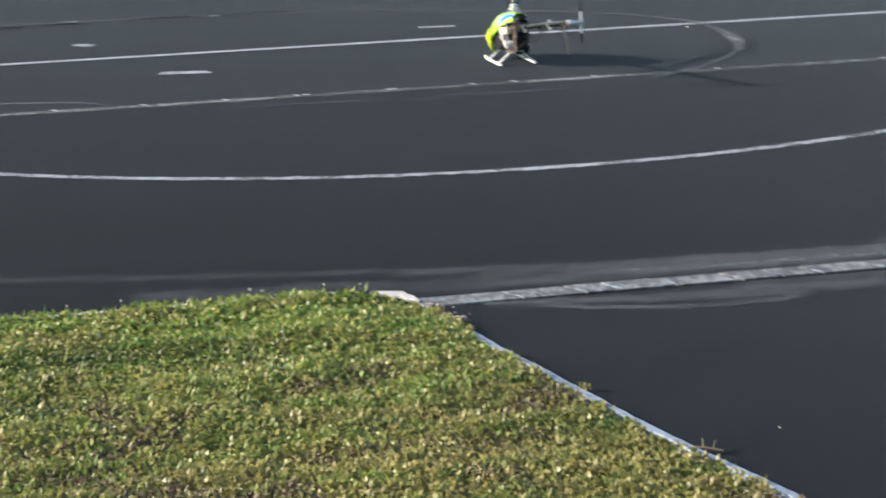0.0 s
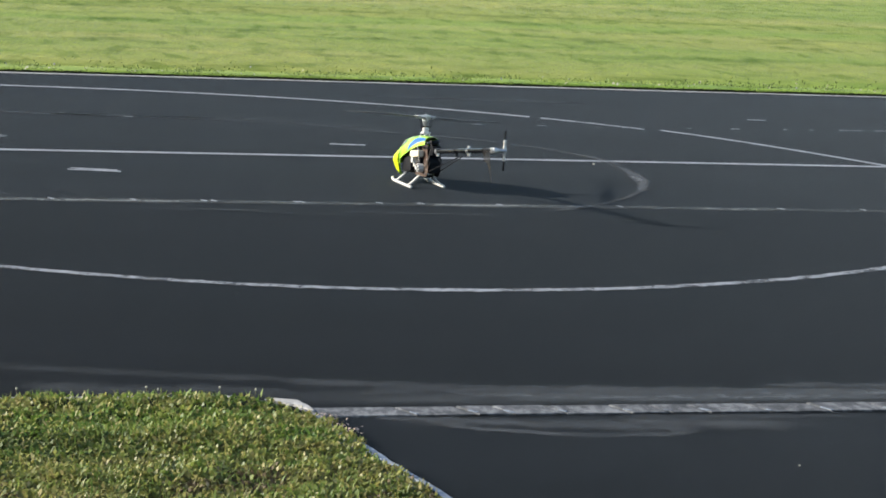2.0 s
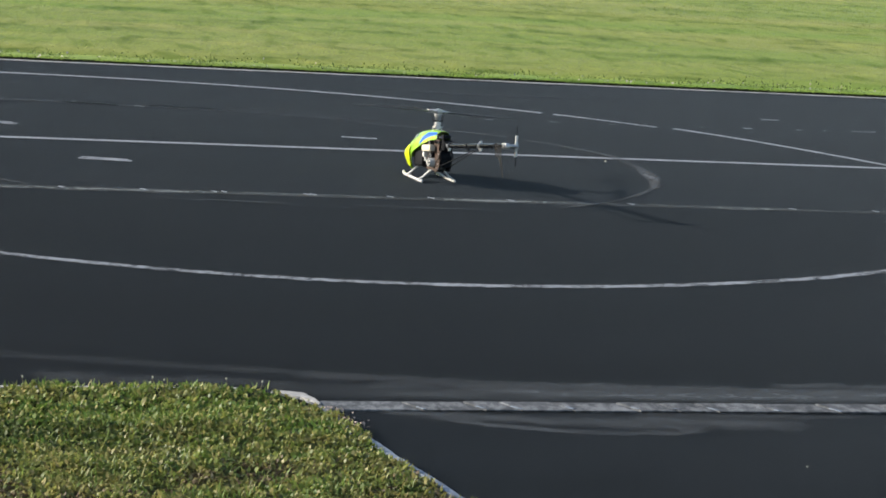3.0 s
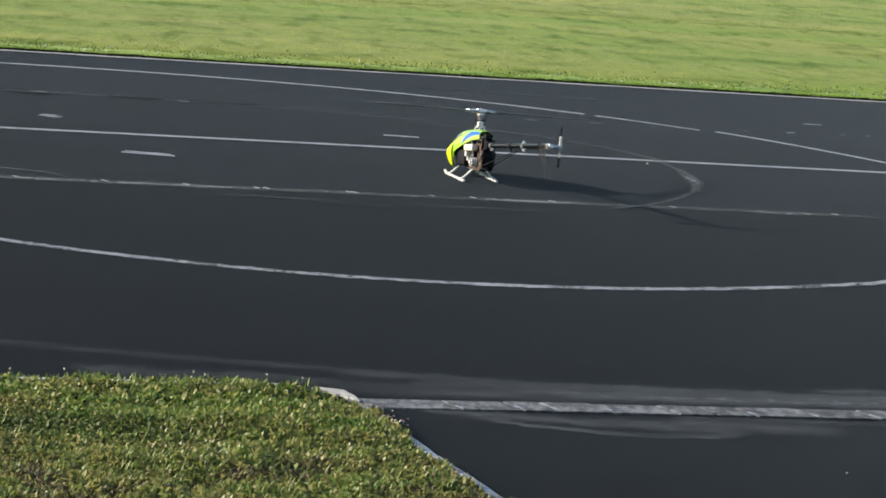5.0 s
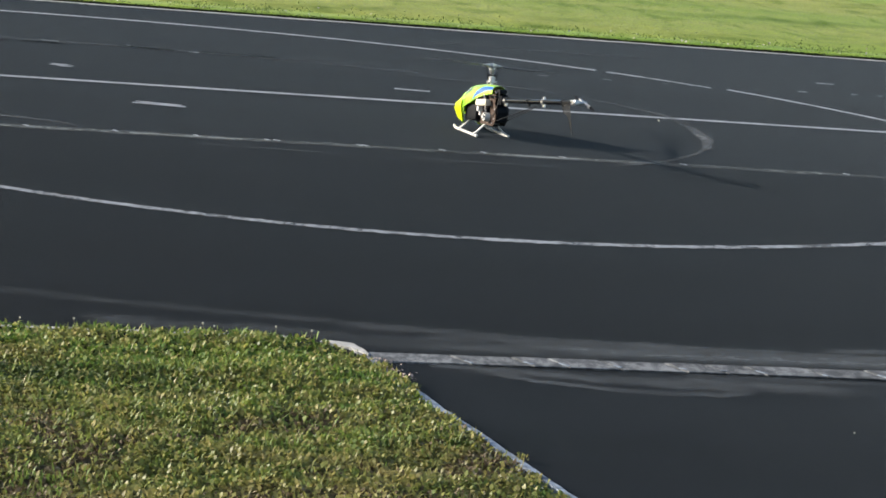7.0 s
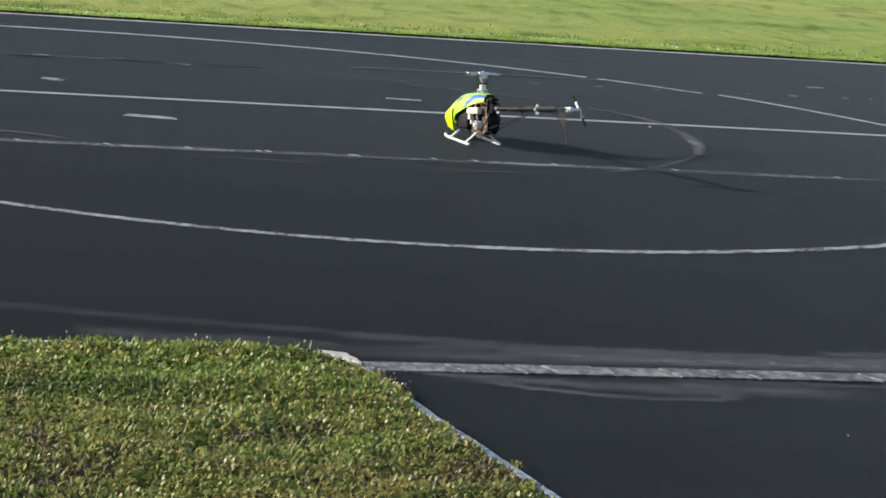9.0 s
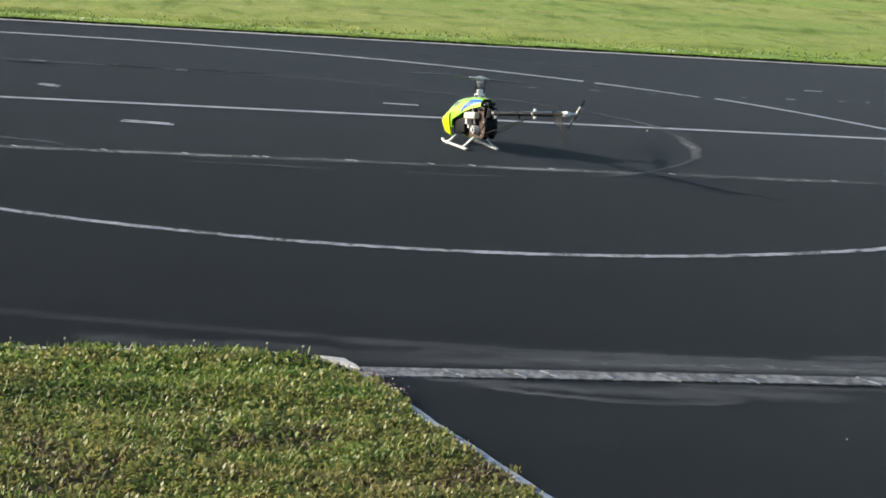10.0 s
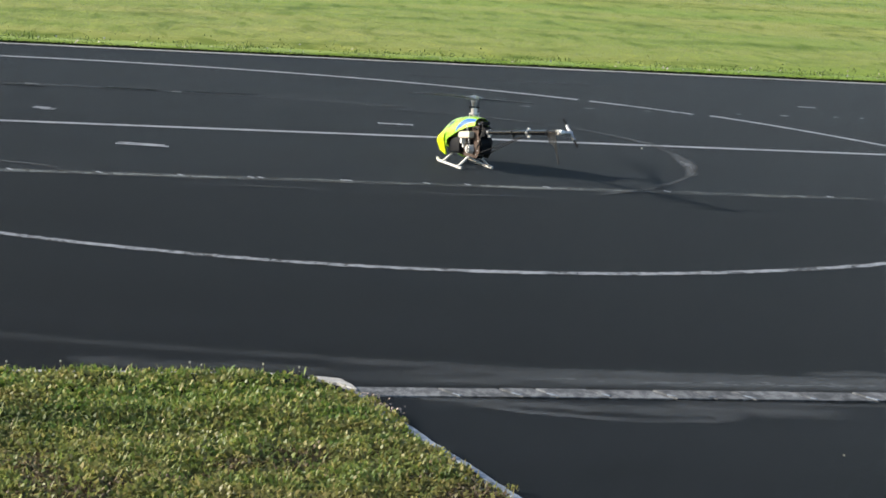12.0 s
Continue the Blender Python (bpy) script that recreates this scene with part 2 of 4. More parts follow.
# shade on the turf's near face, put into a near-black colour
SHADED_FACE = plain("shaded_turf_face", (0.030, 0.032, 0.016), 0.95, 0, 0.5, 12, 0.4)
SOIL = plain("soil_and_thatch", (0.12, 0.12, 0.04), 0.95, 0, 0.5, 9, 0.4)
LEAVES = grass_material("lawn_leaves", [(0, (0.085, 0.180, 0.030)), (0.4, (0.18, 0.28, 0.050)), (0.72, (0.32, 0.36, 0.085)),
                                        (0.95, (0.47, 0.42, 0.140)), (1, (0.56, 0.51, 0.26))], (0.37, 0.295, 0.115), 3.2, (0.8, 1.2, 1), 0.42, 0.58, 0.62, 0.45, parched=(6.2, 4.8))
# dark olive leaves, with the shade of the lawn's dark band mixed in
DARK_LEAVES = grass_material("dark_leaves", [(0, (0.042, 0.070, 0.014)), (0.6, (0.095, 0.140, 0.028)), (0.94, (0.22, 0.27, 0.065)), (1, (0.42, 0.43, 0.22))], (0.10, 0.12, 0.03), 3.0, (1, 1, 1), 0.30, 0.4, 0.7, 0.6)
FRESH = grass_material("fresh_grass", [(0, (0.085, 0.155, 0.030)), (0.6, (0.175, 0.270, 0.052)), (0.92, (0.30, 0.39, 0.095)), (1, (0.48, 0.49, 0.24))], (0.26, 0.31, 0.08), 3.0, (1, 1, 1), 0.40, 0.4, 0.75, 0.5)
# brown of dry leaves, darkened further to carry the shadows among them
DEAD = grass_material("dead_leaves", [(0, (0.065, 0.043, 0.026)), (0.6, (0.14, 0.098, 0.055)), (0.9, (0.28, 0.21, 0.115)), (1, (0.55, 0.47, 0.31))], (0.14, 0.105, 0.055), 3.0, (1, 1, 1), 0.25, 0.5, 0.7, 0.6)
MEADOW = grass_material("meadow_blades", [(0, (0.375, 0.46, 0.135)), (0.5, (0.388, 0.475, 0.142)), (0.95, (0.40, 0.49, 0.150)),
                                          (1, (0.43, 0.49, 0.175))], (0.49, 0.525, 0.20), 0.9, (0.16, 1.3, 1), 0.2, 0.55, 0.86, 0.8, True, 0.97, lush=(18.8, 16.2))
ROUGH = grass_material("rough_blades", [(0, (0.17, 0.30, 0.085)), (1, (0.24, 0.38, 0.11))], (0.24, 0.28, 0.10), 0.4, (0.3, 1, 1), 0.5, 0.5, 0.8, 0.6, False, 0.4)
SHADED_FRINGE = grass_material("shaded_fringe_blades", [(0, (0.09, 0.16, 0.035)), (0.7, (0.16, 0.24, 0.055)), (1, (0.32, 0.36, 0.15))], (0.24, 0.28, 0.10), 1.2, (0.5, 1, 1), 0.35)
YELLOW = plain("fluorescent_yellow_gloss", (0.28, 0.54, 0.040), 0.25, 0, 0.06, 12, 0.0, 0.6)
# lemon chin yellow, raised above the hood's to hold its sunlit look
CHIN_SUNLIT = plain("sunlit_yellow_gloss", (0.60, 0.72, 0.012), 0.3, 0, 0.06, 12, 0.0, 0.4)
BLUE = plain("blue_gloss", (0.010, 0.10, 0.60), 0.45, 0, 0.08, 12, 0.0, 0.0, 0.2)
TINTED = plain("tinted_window", (0.13, 0.16, 0.12), 0.2, 0, 0.35, 30, 0.0, 0.6)
CARBON = plain("carbon_fibre", (0.0030, 0.0042, 0.0065), 0.6, 0, 0.4, 160, 0.1, 0.0, 0.2)
BOOM = plain("polished_carbon_tube", (0.0026, 0.0032, 0.0045), 0.22, 0, 0.4, 160, 0.0, 0.5, 0.5)
BLACK = plain("black_plastic", (0.0050, 0.0062, 0.0088), 0.6, 0, 0.3, 40, 0.1, 0.0, 0.15)
BROWN = plain("brown_side_plate", (0.070, 0.048, 0.038), 0.6, 0, 0.35, 30, 0.1, 0.0, 0.2)
ALLOY = plain("machined_aluminium", (0.46, 0.47, 0.49), 0.32, 0.85, 0.15, 60, 0.05)
STEEL = plain("polished_steel", (0.60, 0.61, 0.62), 0.25, 1.0, 0.15, 60, 0.05)
WHITE = plain("white_nylon", (0.52, 0.52, 0.50), 0.45, 0, 0.08, 25, 0.05)
TANK = plain("milky_tank", (0.60, 0.54, 0.42), 0.45, 0, 0.12, 20, 0.05)
FIN = plain("smoky_fin", (0.024, 0.024, 0.024), 0.6, 0, 0.35, 60, 0.05, 0.0, 0.1)
FIN.node_tree.nodes["Principled BSDF"].inputs["Alpha"].default_value = 0.4
RUBBER = plain("rubber", (0.03, 0.03, 0.03), 0.8, 0, 0.3, 40, 0.1)
BLADE = plain("blade_grey", (0.10, 0.10, 0.105), 0.6, 0, 0.2, 30, 0.0, 0.0, 0.25)
BLADE_TIP = plain("tail_blade_black", (0.0025, 0.0035, 0.0055), 0.7, 0, 0.1, 30, 0.0, 0.0, 0.06)
PALE = plain("pale_seed", (0.50, 0.48, 0.38), 0.8, 0, 0.25, 40, 0.1)
LITTER = plain("dry_leaf", (0.46, 0.36, 0.31), 0.8, 0, 0.5, 60, 0.1)
STEM = plain("dry_stem", (0.10, 0.08, 0.05), 0.8, 0, 0.3, 40, 0.1)


# ---- mesh helpers ----
def mesh_of(name, verts, faces, material, uvs=None, smooth=False):
    me = bpy.data.meshes.new(name)
    me.from_pydata(verts, [], faces)
    me.materials.append(material)
    if uvs is not None:
        layer = me.uv_layers.new(name="UVMap")
        idx = np.empty(len(me.loops), int)
        me.loops.foreach_get("vertex_index", idx)
        layer.data.foreach_set("uv", np.asarray(uvs, float)[idx].ravel())
    if smooth:
        me.polygons.foreach_set("use_smooth", [True] * len(me.polygons))
    return me


def part(name, bm, material, parent, label="", m=None, smooth=True):
    """Links a bmesh as one mesh object under a thing or a part."""
    if m is not None:
        bm.transform(m)
    bmesh.ops.recalc_face_normals(bm, faces=bm.faces)
    me = bpy.data.meshes.new(name)
    bm.to_mesh(me)
    bm.free()
    me.materials.append(material)
    if smooth:
        for p in me.polygons:
            p.use_smooth = True
        me.set_sharp_from_angle(angle=radians(35))
    ob = new(name, me)
    ob.parent = parent
    if label:
        ob["label"] = label
    return ob


def box(bm, size, at, bevel=0.002, turn=None):
    """A bevelled box; turn is a rotation matrix about its middle."""
    m = Matrix.Translation(at) @ (turn or Matrix()) @ Matrix.Diagonal((*size, 1))
    r = bmesh.ops.create_cube(bm, size=1, matrix=m)
    if bevel:
        edges = {e for v in r["verts"] for e in v.link_edges}
        bmesh.ops.bevel(bm, geom=list(edges), offset=bevel, segments=2, affect="EDGES", profile=0.6)
    return bm


def rod(bm, a, b, r1, r2=None, n=14):
    """A round rod from a to b."""
    a, b = Vector(a), Vector(b)
    q = (b - a).to_track_quat("Z", "Y").to_matrix().to_4x4()
    m = Matrix.Translation((a + b) / 2) @ q
    bmesh.ops.create_cone(bm, cap_ends=True, segments=n, radius1=r1, radius2=r1 if r2 is None else r2, depth=(b - a).length, matrix=m)
    return bm


def ball(bm, at, r, scale=(1, 1, 1), n=14):
    bmesh.ops.create_uvsphere(bm, u_segments=n, v_segments=n // 2 + 2, radius=r, matrix=Matrix.Translation(at) @ Matrix.Diagonal((*scale, 1)))
    return bm


def plate(bm, outline, y, thick, bevel=0.0):
    """A flat plate in the x-z plane with the given outline, centred on y."""
    vs = [bm.verts.new((x, y - thick / 2, z)) for x, z in outline]
    f = bm.faces.new(vs)
    r = bmesh.ops.extrude_face_region(bm, geom=[f])
    bmesh.ops.translate(bm, vec=(0, thick, 0), verts=[g for g in r["geom"] if isinstance(g, bmesh.types.BMVert)])
    return bm


def tube(bm, pts, r, n=8):
    """A round tube through points."""
    pts = [Vector(p) for p in pts]
    for a, b in zip(pts, pts[1:]):
        rod(bm, a, b, r, n=n)
    for p in pts[1:-1]:
        ball(bm, p, r * 1.02, n=8)
    return bm


# ---- ground ----
LAWN_END = 6.66         # where the near lawn meets the runway
RUNWAY_FAR = 16.05


def kerb_x(y):
    """The edge between the near lawn and the taxiway."""
    return 1.254 + 0.262 * (6.42 - y) + 0.06 * np.clip(5.1 - y, 0.0, 1.5)


def setting(name, me, label, category):
    return tagged(new(name, me), label, category, "", "structure")


def build_ground():
    s = 1500.0
    setting("ground", mesh_of("ground", [(-s, -s, -0.03), (s, -s, -0.03), (s, s, -0.03), (-s, s, -0.03)], [(0, 1, 2, 3)], TURF),
            "mown green field around the runway", "ground")
    # runway and taxiway: one level asphalt surface, with a real slab edge
    x0, x1, y0, y1, b = -80.0, 120.0, 6.5, RUNWAY_FAR, -0.03
    v = [(x0, y0, 0), (x1, y0, 0), (x1, y1, 0), (x0, y1, 0), (x0, y0, b), (x1, y0, b), (x1, y1, b), (x0, y1, b)]
    f = [(0, 1, 2, 3), (4, 5, 1, 0), (5, 6, 2, 1), (6, 7, 3, 2), (7, 4, 0, 3)]
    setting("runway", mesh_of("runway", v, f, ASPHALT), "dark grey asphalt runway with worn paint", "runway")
    ys = [6.498 - i * 0.25 for i in range(60)]
    v, f = [], []
    for y in ys:
        v += [(kerb_x(y) + 0.01, y, 0), (60, y, 0), (kerb_x(y) + 0.01, y, b), (60, y, b)]
    for i in range(len(ys) - 1):
        k = 4 * i
        f += [(k, k + 4, k + 5, k + 1), (k, k + 2, k + 6, k + 4)]
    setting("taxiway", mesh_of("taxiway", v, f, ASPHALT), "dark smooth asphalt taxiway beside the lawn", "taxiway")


build_ground()


def ribbon(name, pts, width, material, z, label, category="road marking", wob=0.12, seed=0.0):
    """A thin strip along points, of a width that wavers as worn paint does."""
    pts = [Vector((x, y, 0)) for x, y in pts]
    verts, faces, uvs = [], [], []
    total = sum((b - a).length for a, b in zip(pts, pts[1:]))
    run = 0.0
    for i, p in enumerate(pts):
        d = (pts[min(i + 1, len(pts) - 1)] - pts[max(i - 1, 0)]).normalized()
        n = Vector((-d.y, d.x, 0))
        if i:
            run += (p - pts[i - 1]).length
        u = run / total
        w = width(u) if callable(width) else width
        w1 = w * (0.5 + wob * (0.5 * noise.noise((run * 9, seed, 0.3)) + noise.noise((run * 34, seed, 0.3))))
        w2 = w * (0.5 + wob * (0.5 * noise.noise((run * 9, seed, 7.7)) + noise.noise((run * 34, seed, 7.7))))
        verts += [tuple(p + n * w1 + Vector((0, 0, z))), tuple(p - n * w2 + Vector((0, 0, z)))]
        uvs += [(u, 1), (u, 0)]
    for i in range(len(pts) - 1):
        k = 2 * i
        faces.append((k + 1, k + 3, k + 2, k))
    return setting(name, mesh_of(name, verts, faces, material, uvs), label, category)


def straight(a, b, step=0.05):
    n = max(2, int((Vector(b) - Vector(a)).length / step))
    return [(a[0] + (b[0] - a[0]) * i / n, a[1] + (b[1] - a[1]) * i / n) for i in range(n + 1)]


def arc(cx, cy, rx, ry, a0, a1, n=120):
    """Part of a circle or slightly flattened circle, by angles in degrees."""
    return [(cx + rx * math.cos(radians(a0 + (a1 - a0) * i / n)), cy + ry * math.sin(radians(a0 + (a1 - a0) * i / n))) for i in range(n + 1)]


def bow(a, mid, b, n=60):
    """A smooth bend from a to b by way of mid."""
    out = []
    for i in range(n + 1):
        t = i / n
        c = (2 * mid[0] - (a[0] + b[0]) / 2, 2 * mid[1] - (a[1] + b[1]) / 2)
        out.append(tuple((1 - t) ** 2 * a[k] + 2 * t * (1 - t) * c[k] + t * t * b[k] for k in (0, 1)))
    return out


# ---- markings on the asphalt ----
def build_markings():
    ribbon("painted_line", straight((-40, 12.15), (60, 12.15), 0.2), 0.062, PAINT, 0.004, "straight white painted line along the runway", wob=0.03)
    ribbon("painted_circle", arc(2.27, 12.955, 4.567, 4.567, 218, 322, 800), 0.074, PAINT_THIN, 0.004, "worn white painted arc on the asphalt", wob=0.17, seed=2.0)
    bend = bow((-1.2, 15.20), (2.30, 14.985), (4.84, 13.665), 200)
    ribbon("painted_curve", [p for p in bend if p[0] < 4.175], 0.06, PAINT, 0.005, "worn white painted curve near the far edge", seed=3.0)
    ribbon("painted_curve", [p for p in bend if p[0] > 4.215], lambda u: 0.055 - 0.02 * u, PAINT, 0.005, "short worn piece of the white painted curve", wob=0.25, seed=3.5)
    ribbon("painted_curve", bow((4.95, 13.635), (5.46, 13.015), (5.99, 12.145), 40), 0.055, PAINT, 0.005, "white painted curve meeting the straight line", seed=4.0)
    # seam along the runway, with pale flecks
    ribbon("asphalt_seam", straight((-20, 10.50), (30, 10.50), 0.015), 0.120, SEAM, 0.003, "pale weathered seam along the asphalt", "seam", 0.16, 5.0)
    ribbon("painted_circle", arc(2.20, 11.74, 1.935, 1.60, 4, 84, 120), lambda u: 0.045 + 0.085 * max(0, 1 - u / 0.45), SCUFF, 0.006,
           "pale scuffed ring around the landing spot", seed=6.0)
    ribbon("painted_circle", arc(2.20, 11.72, 1.885, 1.62, 14, -62, 120), lambda u: 0.05 + 0.085 * max(0, 1 - abs(u - 0.22) / 0.22), SCUFF, 0.0068,
           "pale scuffed ring around the landing spot", seed=6.5)
    ribbon("painted_circle", bow((4.03, 11.62), (4.035, 11.36), (3.93, 11.02), 40), lambda u: 0.06 + 0.06 * math.sin(math.pi * u), SCUFF_PATCH, 0.0074,
           "worn pale patch where the scuffed ring turns", wob=0.3, seed=6.8)
    ribbon("painted_circle", arc(2.1, 11.95, 2.0, 1.80, 215, 285, 80), 0.05, SCUFF_THIN, 0.007, "faint rest of an old ring on the asphalt", seed=7.0)
    ribbon("tyre_mark", bow((-2, 13.78), (1.2, 13.72), (3.3, 13.20)), 0.17, DUST_FAINT, 0.006, "faint pale tyre mark on the asphalt", "tyre mark", seed=8.0)
    ribbon("tyre_mark", straight((2.9, 15.2), (5.6, 15.0)), 0.12, SCUFF_THIN, 0.006, "faint pale tyre mark on the asphalt", "tyre mark", seed=9.0)
    # short dashes
    for a, b, w, mat in (((0.77, 11.515), (1.02, 11.465), 0.034, PAINT), ((0.75, 11.465), (1.04, 11.425), 0.040, PAINT), ((0.80, 11.49), (1.00, 11.45), 0.05, PAINT_OLD), ((2.43, 12.645), (2.65, 12.62), 0.05, PAINT),
                         ((0.335, 12.755), (0.462, 12.70), 0.11, PAINT_OLD), ((5.88, 14.35), (6.02, 14.35), 0.05, PAINT_OLD)):
        ribbon("painted_dash", straight(a, b, 0.02), w, mat, 0.004 if mat is not PAINT_OLD else 0.003, "short worn white dash on the asphalt", wob=0.32, seed=a[0])
    # a broken line on the far side
    for x, n in ((4.50, 0.05), (4.70, 0.10), (5.19, 0.04), (5.53, 0.07), (5.94, 0.05), (6.15, 0.03), (6.38, 0.2), (6.68, 0.16), (7.1, 0.2)):
        ribbon("paint_fleck", straight((x, 13.72 + 0.09 * (x - 4.5) ** 1 * 0.8), (x + n, 13.72 + 0.072 * (x + n - 4.5)), 0.02), 0.035, PAINT_OLD, 0.0055,
               "small fleck left of a broken white line", "paint fleck", seed=x)
    for x in (0.17, 0.61, 1.02, 1.38, 1.43, 1.86, 1.89, 2.30, 2.52, 2.95, 3.62, 4.55, 5.04):
        ribbon("paint_fleck", straight((x - 0.014, 10.53), (x + 0.016, 10.495), 0.006), 0.020, PAINT, 0.0065, "pale fleck on the asphalt seam", "paint fleck", seed=x)
    ribbon("asphalt_seam", bow((-0.6, 10.87), (0.14, 10.77), (0.46, 10.54), 40), 0.07, SCUFF, 0.0036, "pale branch of the weathered seam", "seam", 0.2, 31.0)
    for x0, x1, y, w in ((3.35, 3.70, 13.67, 0.05), (3.70, 4.30, 13.64, 0.07), (1.95, 2.55, 13.73, 0.09), (3.0, 3.5, 13.05, 0.05), (2.0, 2.9, 10.22, 0.05), (0.9, 1.8, 10.26, 0.05)):
        ribbon("tyre_mark", straight((x0, y + 0.02), (x1, y - 0.02), 0.02), w, DUST_FAINT, 0.0066, "faint pale smear on the asphalt", "tyre mark", 0.3, x0)
    for x, y, w in ((3.61, 13.71, 0.07), (4.07, 13.73, 0.09), (3.52, 13.09, 0.025), (0.30, 13.79, 0.10), (1.24, 13.69, 0.07), (0.84, 13.80, 0.03)):
        ribbon("paint_fleck", straight((x, y), (x + w, y - 0.01), 0.01), 0.022, PAINT_OLD, 0.0075, "small fleck of old paint on the asphalt", "paint fleck", 0.3, x)
    for x0, x1, y in ((-0.5, 0.10, 13.66), (0.14, 0.46, 13.67), (0.78, 1.16, 13.73), (1.3, 1.85, 13.70)):
        ribbon("asphalt_crack", straight((x0, y + 0.02), (x1, y - 0.01), 0.02), 0.075, TAR, 0.0080, "thin dark crack in the asphalt", "crack", 0.5, x0 + 2.0)
    ribbon("asphalt_crack", straight((1.26, 6.431), (6.0, 6.431), 0.02), 0.026, TAR, 0.0058, "thin dark crack along the concrete edging", "crack", 0.4, 51.0)
    # dust and scrapes beside the concrete edging
    ribbon("dust_band", bow((1.15, 6.75), (2.6, 6.660), (9.0, 6.71), 120), 0.225, DUST, 0.003, "pale dusty band along the concrete edging", "dust", 0.08, 10.0)
    ribbon("dust_band", bow((-1.2, 7.56), (0.62, 7.035), (2.5, 6.72), 80), 0.13, DUST_FAINT, 0.0045, "faint dusty line curving over the runway", "dust", 0.2, 11.0)
    ribbon("scrape_mark", bow((1.55, 6.38), (2.06, 6.19), (2.50, 6.24), 60), 0.075, SCRAPE, 0.004, "pale scrape on the taxiway", "scrape", 0.3, 12.0)
    for a, b, w in (((1.20, 6.86), (1.80, 6.79), 0.14), ((1.45, 6.78), (2.20, 6.745), 0.13), ((2.00, 6.77), (2.85, 6.73), 0.12), ((2.30, 6.70), (3.30, 6.72), 0.10), ((0.30, 6.84), (1.25, 6.74), 0.16), ((2.9, 6.79), (3.8, 6.76), 0.10)):
        ribbon("dust_band", straight(a, b, 0.02), w, DUST_STREAK, 0.0052, "ragged pale dust streak beside the edging", "dust", 0.35, a[0] * 3)
    for a, b, w in (((1.42, 6.405), (1.74, 6.385), 0.07), ((1.62, 6.38), (2.12, 6.28), 0.10), ((1.95, 6.31), (2.50, 6.245), 0.13), ((2.25, 6.35), (2.85, 6.25), 0.16), ((2.25, 6.40), (3.15, 6.38), 0.09)):
        ribbon("scrape_mark", straight(a, b, 0.02), w, DUST_STREAK, 0.0052, "ragged pale scrape beside the edging", "scrape", 0.35, a[0] * 5)
    ribbon("scrape_mark", bow((1.4, 6.40), (2.1, 6.34), (2.95, 6.28), 50), 0.22, DUST_FAINT, 0.0045, "faint pale scrape on the taxiway", "scrape", 0.08, 13.0)


build_markings()


def build_edging():
    """Low concrete edging between runway and taxiway: blocks with slanting broken joints."""
    edging = tagged(new("concrete_edging"), "weathered concrete edging blocks flush with the asphalt", "edging", "", "structure")
    rnd = random.Random(5)
    cuts = [1.252, 1.575, 1.785, 1.908, 2.092, 2.322, 2.465, 2.604, 2.825, 3.05]
    while cuts[-1] < 9:
        cuts.append(cuts[-1] + rnd.uniform(0.14, 0.28))
    y0, y1, slant = 6.440, 6.545, 0.055
    for a, b in zip(cuts, cuts[1:]):
        h = 0.005 + rnd.uniform(0, 0.003)
        bm = bmesh.new()
        g = 0.004
        low = [(a + g, y0), (b - g, y0), (b - g - slant, y1), (a + g - slant, y1)]
        lo = [bm.verts.new((x, y, 0.0)) for x, y in low]
        up = [bm.verts.new((x, y, h)) for x, y in low]
        bm.faces.new(up)
        for i in range(4):
            bm.faces.new((lo[i], lo[(i + 1) % 4], up[(i + 1) % 4], up[i]))
        bmesh.ops.bevel(bm, geom=[e for e in bm.edges if min(v.co.z for v in e.verts) > 0.002], offset=0.003, segments=1, affect="EDGES")
        part("block", bm, CONCRETE, edging)
    for x in cuts[1:12]:
        bm = bmesh.new()
        ln = rnd.uniform(0.2, 0.45)
        lean = slant * rnd.uniform(0.8, 1.5)
        p0, p1 = Vector((x + 0.004, y0 + 0.004 + rnd.uniform(0, 0.02), 0.0075)), Vector((x - lean * ln, y0 + (y1 - y0) * ln, 0.0075))
        d = (p1 - p0).normalized()
        turn = Matrix.Rotation(math.atan2(d.y, d.x), 4, "Z")
        box(bm, ((p1 - p0).length, rnd.uniform(0.007, 0.013), 0.004), (p0 + p1) / 2, 0.002, turn)
        part("mortar_ridge", bm, MORTAR, edging, "pale ridge of mortar in a joint")
    # far edge of the runway
    pts = straight((-60, RUNWAY_FAR + 0.03), (90, RUNWAY_FAR + 0.03), 0.25)
    ribbon("edge_strip", pts, 0.088, CONCRETE_PALE, 0.004, "thin pale concrete strip at the far runway edge", "edging", 0.25, 20.0)
    # near lawn edge and its broken corner
    pts = straight((-20, LAWN_END + 0.03), (1.0, LAWN_END + 0.03), 0.1)
    ribbon("edge_strip", pts, 0.026, CONCRETE_PALE, 0.006, "thin pale concrete strip between lawn and runway", "edging", 0.25, 21.0)
    bm = bmesh.new()
    out = [(1.10, 6.645), (1.14, 6.652), (1.175, 6.645), (1.205, 6.632), (1.222, 6.59), (1.234, 6.545), (1.246, 6.50), (1.238, 6.495), (1.215, 6.535), (1.19, 6.575), (1.15, 6.61), (1.10, 6.625)]
    ragged = []
    for (xa, ya), (xb, yb) in zip(out, out[1:] + out[:1]):
        for k in range(3):
            x, y = xa + (xb - xa) * k / 3, ya + (yb - ya) * k / 3
            ragged.append((x + 0.007 * noise.noise((x * 60, y * 60, 1.0)), y + 0.010 * noise.noise((x * 60, y * 60, 6.0))))
    out = ragged
    lo = [bm.verts.new((x, y, 0.0)) for x, y in out]
    up = [bm.verts.new((x, y, 0.010 + 0.004 * noise.noise((x * 40, y * 40, 3.0)))) for x, y in out]
